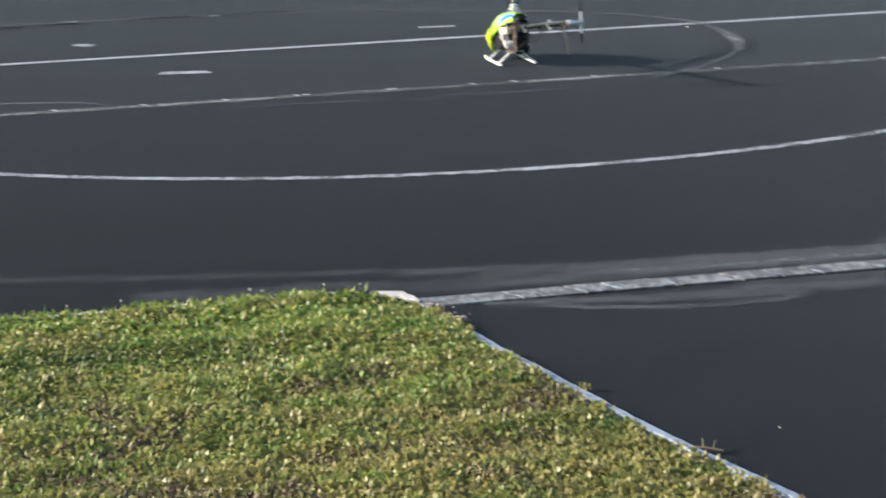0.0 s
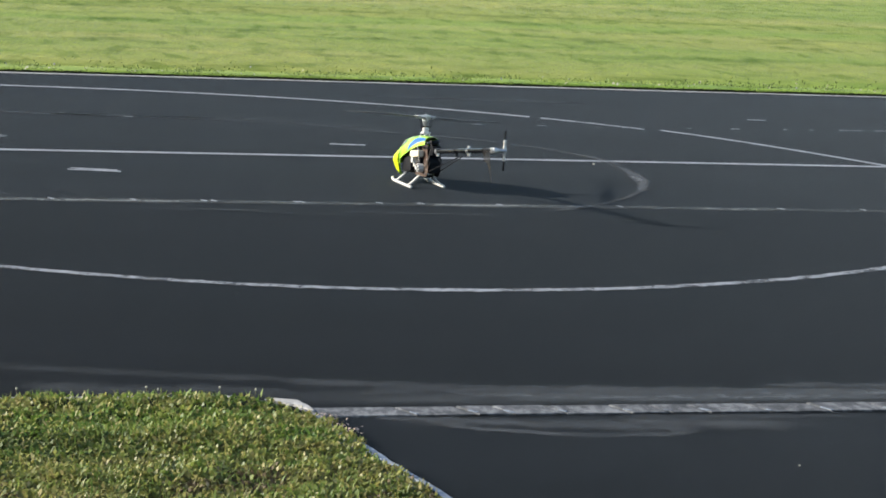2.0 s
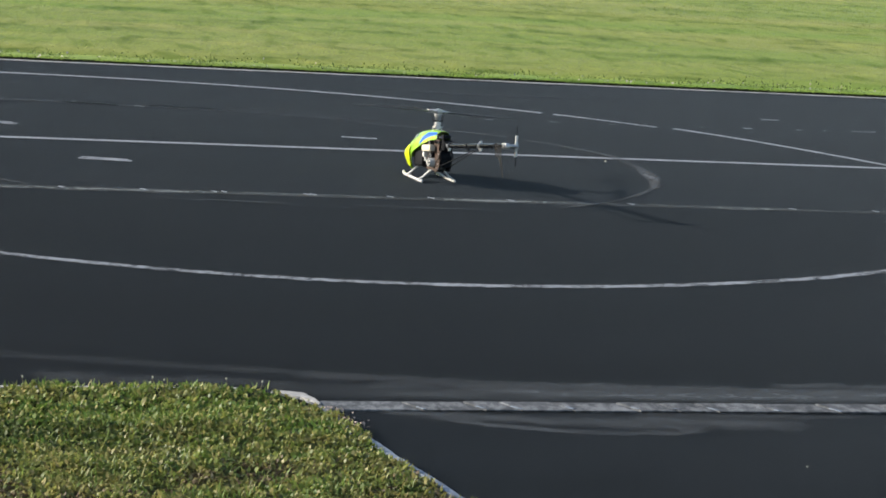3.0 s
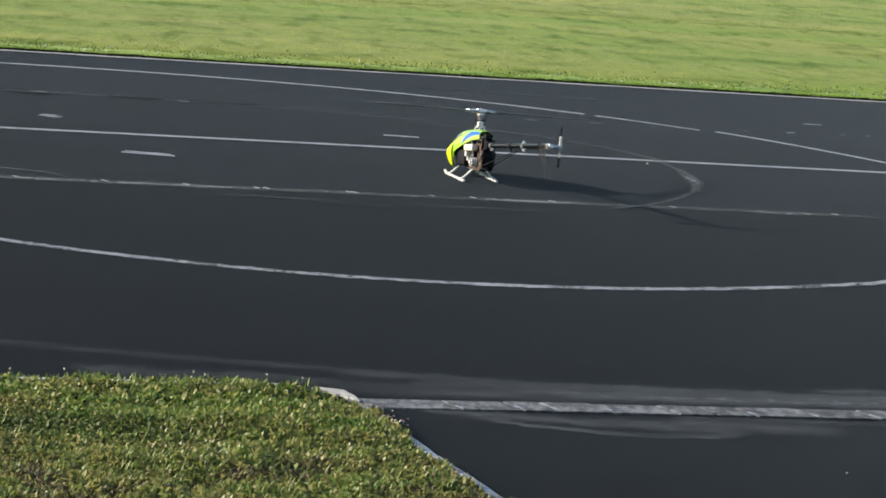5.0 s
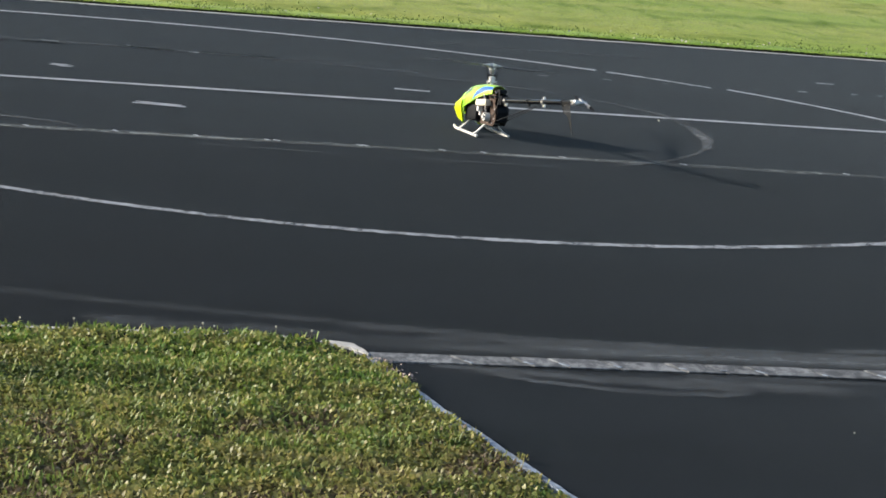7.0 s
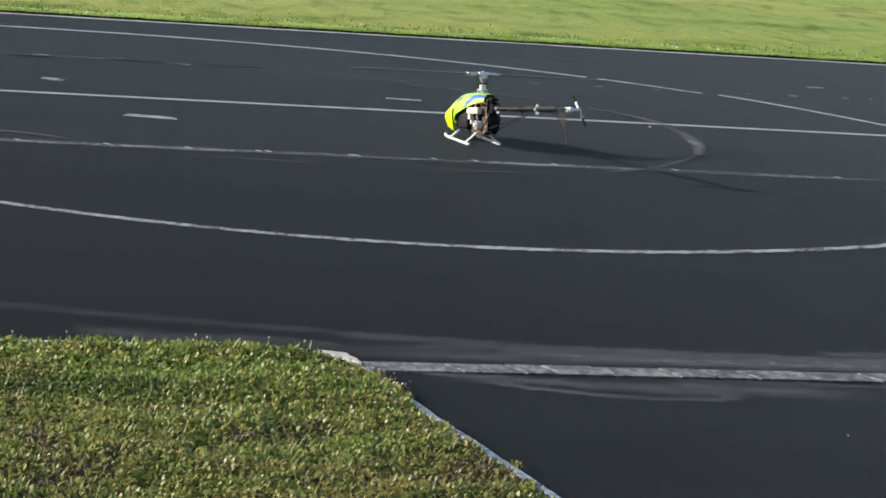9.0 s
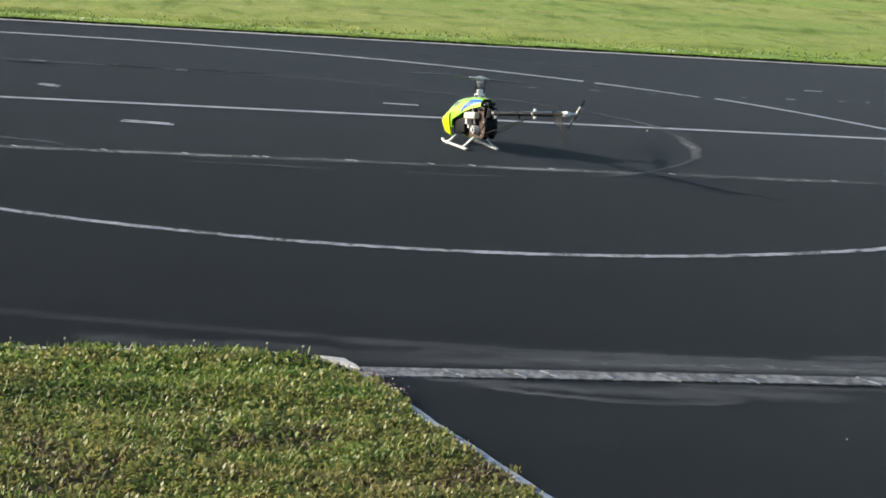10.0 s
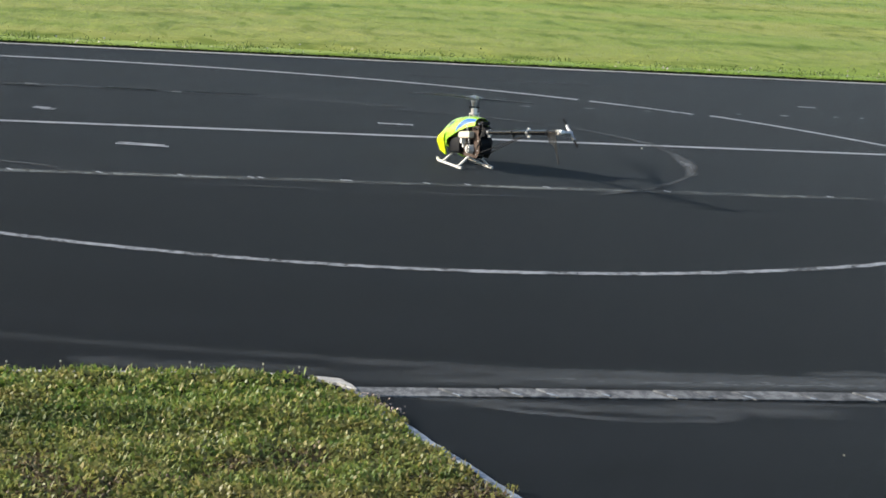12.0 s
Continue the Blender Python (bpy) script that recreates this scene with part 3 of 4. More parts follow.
    bm.faces.new(up)
    for i in range(len(out)):
        j = (i + 1) % len(out)
        bm.faces.new((lo[i], lo[j], up[j], up[i]))
    bmesh.ops.bevel(bm, geom=[e for e in bm.edges if min(v.co.z for v in e.verts) > 0.004], offset=0.0015, segments=1, affect="EDGES")
    corner = part("corner_slab", bm, CONCRETE_PALE, None)
    tagged(corner, "pale broken concrete slab at the lawn corner", "slab", "", "structure")
    # kerb along the taxiway
    verts, faces = [], []
    ys = [6.44 - 0.02 * i for i in range(390)]
    for i, y in enumerate(ys):
        w = 0.022 + 0.009 * noise.noise((y * 6, 1.0, 0))
        x = kerb_x(y) + 0.006 * noise.noise((y * 4, 4.0, 0)) + 0.004 * noise.noise((y * 23, 2.0, 0))
        h = 0.008 + 0.003 * noise.noise((y * 7, 9.0, 0))
        verts += [(x - w, y, -0.029), (x - w, y, h), (x, y, h), (x + 0.006, y, 0.0)]
    for i in range(len(ys) - 1):
        k = 4 * i
        for j in range(3):
            faces.append((k + j, k + j + 1, k + j + 5, k + j + 4))
    setting("kerb", mesh_of("kerb", verts, faces, KERB), "thin bluish-grey concrete kerb along the taxiway", "kerb")
    # lawn soil
    verts, faces = [], []
    ys = [6.655 - 0.1 * i for i in range(150)]
    for y in ys:
        x1 = min(kerb_x(y) - 0.04, 1.18 + (6.64 - y) * 0.6) if y > 6.3 else kerb_x(y) - 0.04
        for i in range(25):
            u = (i / 24) ** 0.4
            x = -40 + (x1 + 40) * u
            verts.append((x, y, -0.024 + 0.005 * noise.noise((x * 2, y * 2, 0))))
    for r in range(len(ys) - 1):
        for i in range(24):
            k = r * 25 + i
            faces.append((k, k + 25, k + 26, k + 1))
    setting("lawn_soil", mesh_of("lawn_soil", verts, faces, SOIL, smooth=True), "soil and thatch under the near lawn", "soil")


build_edging()


# ---- grass ----
def leaves(count, place, length, width, lean, seed, fold=True):
    """Verts and faces of many small leaves: place(rng, n) gives x, y, z; each leaf bends over once."""
    rng = np.random.default_rng(seed)
    x, y, z = place(rng, count)
    n = len(x)
    az = rng.uniform(0, 2 * np.pi, n)
    ln = rng.uniform(*length, n)
    w = rng.uniform(*width, n)
    le = rng.uniform(*lean, n)
    dx, dy = np.cos(az), np.sin(az)
    px, py = -dy, dx
    mid = np.stack([x + dx * ln * 0.5 * np.sin(le * 0.6), y + dy * ln * 0.5 * np.sin(le * 0.6), z + ln * 0.5 * np.cos(le * 0.6)], 1)
    tip = mid + np.stack([dx * ln * 0.5 * np.sin(le * 1.3), dy * ln * 0.5 * np.sin(le * 1.3), ln * 0.5 * np.cos(le * 1.3)], 1)
    root = np.stack([x, y, z], 1)
    side = np.stack([px * w * 0.5, py * w * 0.5, np.zeros(n)], 1)
    v = np.stack([root, mid - side, mid + side, tip], 1).reshape(-1, 3)
    k = np.arange(n)[:, None] * 4
    f = np.concatenate([k + [0, 1, 2], k + [2, 1, 3]], 1).reshape(-1, 3)
    return v, f


def fast_mesh(name, v, f, material):
    me = bpy.data.meshes.new(name)
    me.vertices.add(len(v))
    me.vertices.foreach_set("co", np.asarray(v, np.float32).ravel())
    me.loops.add(f.size)
    me.loops.foreach_set("vertex_index", f.astype(np.int32).ravel())
    me.polygons.add(len(f))
    me.polygons.foreach_set("loop_start", np.arange(len(f), dtype=np.int32) * f.shape[1])
    me.materials.append(material)
    me.update(calc_edges=True)
    return me


def build_lawn():
    def inside(x, y):
        edge = kerb_x(y) - 0.033 + 0.037 * np.clip((y - 6.02) / 0.15, 0, 1) + 0.007 * np.sin(y * 37) + 0.005 * np.sin(y * 83)
        corner = np.where(y > 6.25, 1.10 + (6.62 - y) * 0.75, 99)
        return (x < np.minimum(edge, corner)) & (y < LAWN_END + 0.014 - 0.055 * np.clip((x - 0.88) / 0.2, 0, 1) + 0.012 * np.sin(x * 23) + 0.008 * np.sin(x * 61))

    def clover(x, y):
        """How far the dark leaves take over; the lawn band's shade is in their colour."""
        wave = 0.05 * np.sin(x * 7.0) + 0.03 * np.sin(x * 17.0 + 1.0)
        band = np.exp(-((y - 6.12 - wave * 0.4) / 0.105) ** 2) * np.clip((0.78 - x) / 0.3, 0, 1)
        spot = np.exp(-((x + 0.02) / 0.24) ** 2 - ((y - 5.66) / 0.08) ** 2)
        rough = np.array([noise.noise((a * 9, b * 16, 41.0)) for a, b in zip(x, y)])
        return np.clip((0.95 * band + 0.7 * spot) * (1 + 1.1 * rough), 0, 0.95)

    def fresh(x, y):
        """Tufts of longer green grass, above all along the runway."""
        tufts = sum(np.exp(-((x - a) / w) ** 2 - ((y - b) / h) ** 2) for a, b, w, h in
                    ((0.44, 5.65, 0.12, 0.07), (0.80, 5.50, 0.10, 0.06), (0.62, 6.28, 0.22, 0.12), (0.15, 5.20, 0.20, 0.08), (1.12, 5.60, 0.10, 0.10), (-0.4, 5.4, 0.2, 0.1)))
        rim = np.exp(-((y - 6.64) / 0.035) ** 2) * (0.6 + 0.5 * np.sin(x * 11) * np.sin(x * 29 + 1))
        rough = np.array([noise.noise((a * 8, b * 12, 61.0)) for a, b in zip(x, y)])
        return np.clip((0.75 * tufts + rim) * (1 + 1.2 * rough), 0, 1)

    def dead(x, y):
        """Bare brown patches of dry leaves."""
        n = np.array([noise.noise((a * 2.6, b * 3.4, 21.0)) + 0.5 * noise.noise((a * 8, b * 8, 25.0)) for a, b in zip(x, y)])
        worn = np.exp(-((y - 5.10) / 0.06) ** 2) * np.clip((x - 0.5) / 0.2, 0, 1) * np.clip((1.45 - x) / 0.2, 0, 1) + np.exp(-(x / 0.15) ** 2 - ((y - 5.29) / 0.06) ** 2)
        return np.clip(np.clip((n - 0.10) * 3.0, 0, 1) * np.clip((6.15 - y) / 0.5, 0, 1) + 0.9 * worn, 0, 1)

    def near(kind):
        def place(rng, n):
            x, y = rng.uniform(-0.9, 2.1, n), rng.uniform(4.1, 6.70, n)
            k = inside(x, y)
            x, y = x[k], y[k]
            a, b = clover(x, y), dead(x, y)
            share = {"leaf": (1 - 0.93 * a) * (1 - 0.85 * b), "blade": 1 - 0.5 * a, "clover": a, "fresh": fresh(x, y), "dead": b * (1 - a)}[kind]
            k = rng.uniform(0, 1, len(x)) < share
            x, y = x[k], y[k]
            tuft = np.array([noise.noise((a * 7, b * 7, 0.0)) + 0.6 * noise.noise((a * 19, b * 19, 3.0)) for a, b in zip(x, y)])
            roll = np.array([noise.noise((a * 1.6, b * 3.2, 8.0)) for a, b in zip(x, y)])
            low = {"clover": -0.004, "dead": 0.003}.get(kind, 0.0)
            return x, y, np.maximum(-0.024, -0.002 - low + 0.014 * tuft + 0.020 * roll) + rng.uniform(0, 0.014, len(x))
        return place

    def wide(rng, n):
        x, y = rng.uniform(-6, 2.6, n), rng.uniform(1.5, 6.70, n)
        k = inside(x, y) & ((x < -0.9) | (y < 4.1))
        return x[k], y[k], np.full(k.sum(), 0.003)

    v1, f1 = leaves(140000, near("leaf"), (0.012, 0.026), (0.009, 0.016), (0.25, 1.8), 3)
    v2, f2 = leaves(12000, near("blade"), (0.022, 0.046), (0.003, 0.005), (0.3, 1.5), 4)
    v3, f3 = leaves(40000, wide, (0.03, 0.06), (0.010, 0.02), (0.2, 1.4), 5)
    def around(rng, n):
        x, y = rng.uniform(-16, 5, n), rng.uniform(-8, 6.70, n)
        k = inside(x, y) & ((x < -6) | (y < 1.5))
        return x[k], y[k], np.full(k.sum(), -0.005)

    v4, f4 = leaves(190000, around, (0.05, 0.09), (0.02, 0.035), (0.4, 1.6), 6)
    v = np.concatenate([v1, v2, v3, v4])
    f = np.concatenate([f1, f2 + len(v1), f3 + len(v1) + len(v2), f4 + len(v1) + len(v2) + len(v3)])
    tagged(new("lawn_grass", fast_mesh("lawn_grass", v, f, LEAVES)), "short green and browning broad-leaved lawn", "grass", "", "stuff")
    v, f = leaves(120000, near("clover"), (0.010, 0.022), (0.009, 0.016), (0.3, 1.7), 7)
    tagged(new("dark_leaf_patch", fast_mesh("dark_leaf_patch", v, f, DARK_LEAVES)), "dark green leaf patches in the lawn, shade in their colour", "clover", "", "stuff")
    v, f = leaves(60000, near("fresh"), (0.018, 0.040), (0.0035, 0.007), (0.15, 1.2), 9)
    tagged(new("fresh_grass", fast_mesh("fresh_grass", v, f, FRESH)), "longer fresh green grass tufts in the lawn", "grass", "", "stuff")
    v, f = leaves(110000, near("dead"), (0.010, 0.024), (0.007, 0.014), (0.4, 1.8), 8)
    tagged(new("dead_leaf_patch", fast_mesh("dead_leaf_patch", v, f, DEAD)), "brown dried leaves in bare patches of the lawn", "dry leaves", "", "stuff")


def build_meadow():
    def strip(y0, y1, x0, x1, bias=1.0):
        def place(rng, n):
            y = y0 + (y1 - y0) * rng.uniform(0, 1, n) ** bias
            x = rng.uniform(x0, x1, n) + (y - y0) * 0.12
            z = -0.031 + 0.002 * (1 + np.sin(y * 2.1 + 0.7 * np.sin(x * 0.8))) + 0.048 * np.clip((16.9 - y) / 0.7, 0, 1)
            return x, y, z
        return place
    sets = [leaves(110000, strip(16.10, 17.4, -1.5, 9.5), (0.016, 0.030), (0.008, 0.014), (1.3, 1.85), 11),
            leaves(230000, strip(17.0, 24, -2, 12, 1.2), (0.016, 0.030), (0.010, 0.018), (1.3, 1.85), 12),
            leaves(150000, strip(23, 36, -3, 17, 1.1), (0.022, 0.040), (0.016, 0.030), (1.3, 1.85), 13),
            leaves(60000, strip(16.15, 36, -22, -6), (0.06, 0.10), (0.03, 0.05), (0.5, 1.6), 16),
            leaves(60000, strip(16.15, 36, 18, 38), (0.06, 0.10), (0.03, 0.05), (0.5, 1.6), 17)]
    v = np.concatenate([s[0] for s in sets])
    off, fs = 0, []
    for a, b in sets:
        fs.append(b + off)
        off += len(a)
    tagged(new("meadow_grass", fast_mesh("meadow_grass", v, np.concatenate(fs), MEADOW)), "mown green meadow grass beyond the runway", "grass", "", "stuff")

    def far(rng, n):
        x, y = rng.uniform(5, 40, n), rng.uniform(0, 9, n)
        return x, 31.8 - 0.30 * (x - 12) + y, np.full(n, -0.03)
    v, f = leaves(40000, far, (0.18, 0.35), (0.05, 0.10), (0.1, 0.8), 14)
    tagged(new("rough_grass", fast_mesh("rough_grass", v, f, ROUGH)), "taller dark green rough grass behind the meadow", "grass", "", "stuff")


def build_fringe():
    """Longer grass hanging over the far runway edge in tufts, its shaded side put into dark green."""
    def place(rng, n):
        x = rng.uniform(-2, 10, n)
        t = np.array([noise.noise((a * 2.1, 0.0, 5.0)) + 0.6 * noise.noise((a * 6.0, 2.0, 5.0)) for a in x])
        k = t + rng.uniform(-0.35, 0.55, n) > 0
        x = x[k]
        return x, 16.12 + rng.exponential(0.16, len(x)), np.full(len(x), 0.004)
    v, f = leaves(24000, place, (0.018, 0.042), (0.007, 0.013), (0.4, 1.5), 15)
    tagged(new("edge_grass", fast_mesh("edge_grass", v, f, SHADED_FRINGE)), "longer dark green grass tufts along the runway edge", "grass", "", "stuff")


def build_turf_lip():
    """The field stands a little above the runway: a ragged turf edge, its face coloured dark for shade."""
    n = 700
    rows, face = [], []
    for i in range(n + 1):
        x = -6 + 22 * i / n
        y = 16.13 + 0.030 * noise.noise((x * 1.7, 3.0, 0)) + 0.022 * noise.noise((x * 8, 5.0, 0))
        z = 0.020 + 0.014 * noise.noise((x * 2.3, 9.0, 0)) + 0.008 * noise.noise((x * 11, 1.0, 0))
        rows += [(x, y, z), (x, y + 0.2, z + 0.006), (x, 16.9, -0.029)]
        face += [(x, y - 0.012, -0.029), (x, y, z)]
    top = [(3 * i + k, 3 * i + k + 3, 3 * i + k + 4, 3 * i + k + 1) for i in range(n) for k in (0, 1)]
    setting("turf_bank", mesh_of("turf_bank", rows, [f[::-1] for f in top], TURF, smooth=True), "green turf rising slightly along the runway edge", "turf")
    front = [(2 * i, 2 * i + 2, 2 * i + 3, 2 * i + 1) for i in range(n)]
    setting("turf_edge", mesh_of("turf_edge", face, front, SHADED_FACE), "cut edge of the turf beside the runway, coloured as in shade", "turf edge")


build_turf_lip()
build_lawn()
build_meadow()
build_fringe()


# ---- small things on the lawn edge and the asphalt ----
def build_small_things():
    rnd = random.Random(8)
    stem = tagged(new("seed_stem"), "thin dry weed stem with a pale seed head", "weed", "weeds at the lawn edge")
    part("stalk", tube(bmesh.new(), [(0, 0, 0), (0.003, 0, 0.025), (0.001, 0.004, 0.046)], 0.0009, 6), STEM, stem)
    part("seed_head", ball(bmesh.new(), (0.001, 0.004, 0.048), 0.0032, (1, 1, 1.3), 8), PALE, stem, "pale seed head")
    stem.matrix_world = pose(0.29, 6.635, 0.005)
    for x, y in ((0.71, 6.64), (0.745, 6.62), (1.065, 6.60), (0.12, 6.63), (0.95, 6.63), (1.19, 6.40)):
        copy_thing(stem, pose(x, y, 0.005, rnd.uniform(-8, 8), rnd.uniform(-8, 8), rnd.uniform(0, 360)))

    def weed(name, at, n, size, label):
        def place(rng, k):
            return rng.normal(0, size * 0.35, k), rng.normal(0, size * 0.35, k), rng.uniform(0, size * 0.3, k)
        v, f = leaves(n, place, (size * 0.5, size), (size * 0.22, size * 0.36), (0.1, 1.3), 31 + n)
        ob = tagged(new(name, fast_mesh(name, v, f, LEAVES)), label, "weed", "weeds at the lawn edge")
        ob.matrix_world = pose(*at)
    weed("weed_tuft", (kerb_x(5.46) + 0.004, 5.46, 0.006), 20, 0.024, "small green weed growing over the kerb")
    weed("weed_tuft", (kerb_x(6.33) - 0.008, 6.33, 0.008), 26, 0.026, "small weed with pale tips by the kerb corner")
    weed("weed_tuft", (kerb_x(6.12) - 0.008, 6.12, 0.008), 22, 0.020, "small weed leaning over the kerb")
    # broken twig on the kerb
    def litter(rng, n):
        y = rng.uniform(6.19, 6.46, n)
        return kerb_x(y) + 0.012 + rng.normal(0, 0.016, n), y, rng.uniform(0.006, 0.016, n)
    v, f = leaves(60, litter, (0.008, 0.018), (0.005, 0.010), (0.5, 1.5), 77)
    tagged(new("leaf_litter", fast_mesh("leaf_litter", v, f, LITTER)), "dry pinkish leaf litter at the kerb corner", "leaf litter", "", "stuff")
    twig = tagged(new("twig"), "dry broken twig lying across the kerb", "twig")
    part("branch", tube(bmesh.new(), [(-0.035, 0.02, 0.006), (0.0, 0.0, 0.012), (0.045, -0.022, 0.006)], 0.0030, 8), STEM, twig)
    part("side_shoot", tube(bmesh.new(), [(0.0, 0.0, 0.012), (0.006, 0.024, 0.026)], 0.0022, 7), STEM, twig)
    part("side_shoot", tube(bmesh.new(), [(0.022, -0.010, 0.010), (0.036, 0.012, 0.022)], 0.0020, 7), STEM, twig)
    twig.matrix_world = pose(kerb_x(4.885) - 0.004, 4.885, 0.006)
    for x, y, r in ((2.67, 5.83, 0.0032), (3.95, 12.02, 0.007), (1.92, 5.02, 0.003)):
        bm = bmesh.new()
        bmesh.ops.create_icosphere(bm, subdivisions=2, radius=r)
        for v in bm.verts:
            v.co *= 1 + 0.25 * noise.noise(v.co * 180 + Vector((x, y, 0)))
            v.co.z *= 0.7
        stone = part("pebble", bm, PALE, None)
        tagged(stone, "small pale pebble on the asphalt", "pebble", "pebbles on the asphalt")
        stone.matrix_world = pose(x, y, r * 0.6)


build_small_things()


def build_flowers():
    """Pale flower heads and dry tips along the far runway edge."""
    def place(rng, n):
        x = rng.uniform(-1, 9, n)
        return x, 16.13 + rng.exponential(0.18, n), np.full(n, 0.0) + rng.uniform(0.0, 0.03, n)
    v, f = leaves(170, place, (0.02, 0.035), (0.012, 0.022), (0.6, 1.5), 41)
    tagged(new("meadow_flowers", fast_mesh("meadow_flowers", v, f, PALE)), "pale small flowers and dry tips along the runway edge", "flowers", "", "stuff")


build_flowers()


# ---- helicopter ----
HELI_AT = (2.662, 11.150)                        # its tail points along its own +x
HELI_TURN = [(0, -85.2), (0.5, -84.9), (0.75, -83.0), (1.0, -81.0), (1.5, -80.4), (2.5, -80.4), (3.2, -80.4), (4.8, -80.1), (5.5, -79.0), (6.0, -77.5),
             (6.5, -75.9), (7.0, -75.1), (7.5, -74.6), (8.8, -73.7), (10.0, -73.7), (12.0, -73.9)]
MECH = pose(0, 0, 0, -2.0, -9.0, 0)                 # body and boom sit nose-down on the skids
MAST_X, HEAD_Z = 0.066, 0.374
TAIL_X, TAIL_Y, BOOM_Z = 0.985, 0.055, 0.186


def table(x, rows):
    """The value at x, straight between (x, value) rows."""
    for (a, p), (b, q) in zip(rows, rows[1:]):
        if x <= b:
            return p + (q - p) * min(1, max(0, (x - a) / (b - a)))
    return rows[-1][1]


def canopy_point(x, u, off=0.0):
    """A point of the canopy's skin: x along it, u from -1 (left lower rim) over the top to 1."""
    top = table(x, [(-0.275, 0.126), (-0.255, 0.162), (-0.21, 0.208), (-0.16, 0.238), (-0.11, 0.260), (-0.05, 0.270), (0.03, 0.275), (0.10, 0.272), (0.155, 0.264), (0.19, 0.246)])
    rim = table(x, [(-0.275, 0.110), (-0.25, 0.096), (-0.19, 0.066), (-0.125, 0.048), (-0.098, 0.052), (-0.088, 0.138), (-0.075, 0.150), (0.03, 0.192), (0.09, 0.213), (0.19, 0.224)])
    half = table(x, [(-0.275, 0.020), (-0.255, 0.048), (-0.21, 0.076), (-0.14, 0.088), (-0.05, 0.086), (0.03, 0.075), (0.1, 0.052), (0.19, 0.034)])
    a = u * math.pi / 2
    y = (half + off) * math.copysign(abs(math.sin(a)) ** 0.8, u)
    z = rim + (top + off - rim) * abs(math.cos(a)) ** 0.75
    # below the crease the chin tucks in
    fore = min(1.0, max(0.0, (-0.085 - x) / 0.05))
    low = min(1.0, max(0.0, (0.140 - z) / 0.085))
    y *= 1 - 0.50 * low * fore
    return Vector((x, y, z))


def skin(x0, x1, u0, u1, nx, nu, off, thick):
    """A piece of the canopy's skin, with thickness."""
    bm = bmesh.new()
    grid = [[bm.verts.new(canopy_point(x0 + (x1 - x0) * i / nx, u0 + (u1 - u0) * j / nu, off)) for j in range(nu + 1)] for i in range(nx + 1)]
    for i in range(nx):
        for j in range(nu):
            bm.faces.new((grid[i][j], grid[i + 1][j], grid[i + 1][j + 1], grid[i][j + 1]))
    bmesh.ops.recalc_face_normals(bm, faces=bm.faces)
    bmesh.ops.solidify(bm, geom=bm.faces[:], thickness=thick)
    return bm


def skin_panel(corners, off, n=8):
    """A four-cornered patch on the canopy: corners as (x, u)."""
    bm = bmesh.new()
    (a, b, c, d) = corners
    g = []
    for i in range(n + 1):
        row = []
        for j in range(n + 1):
            s, t = i / n, j / n
            x = (1 - s) * ((1 - t) * a[0] + t * b[0]) + s * ((1 - t) * d[0] + t * c[0])
            u = (1 - s) * ((1 - t) * a[1] + t * b[1]) + s * ((1 - t) * d[1] + t * c[1])
            row.append(bm.verts.new(canopy_point(x, u, off)))
        g.append(row)
    for i in range(n):
        for j in range(n):
            bm.faces.new((g[i][j], g[i + 1][j], g[i + 1][j + 1], g[i][j + 1]))
    bmesh.ops.recalc_face_normals(bm, faces=bm.faces)
    bmesh.ops.solidify(bm, geom=bm.faces[:], thickness=0.0008)
    return bm


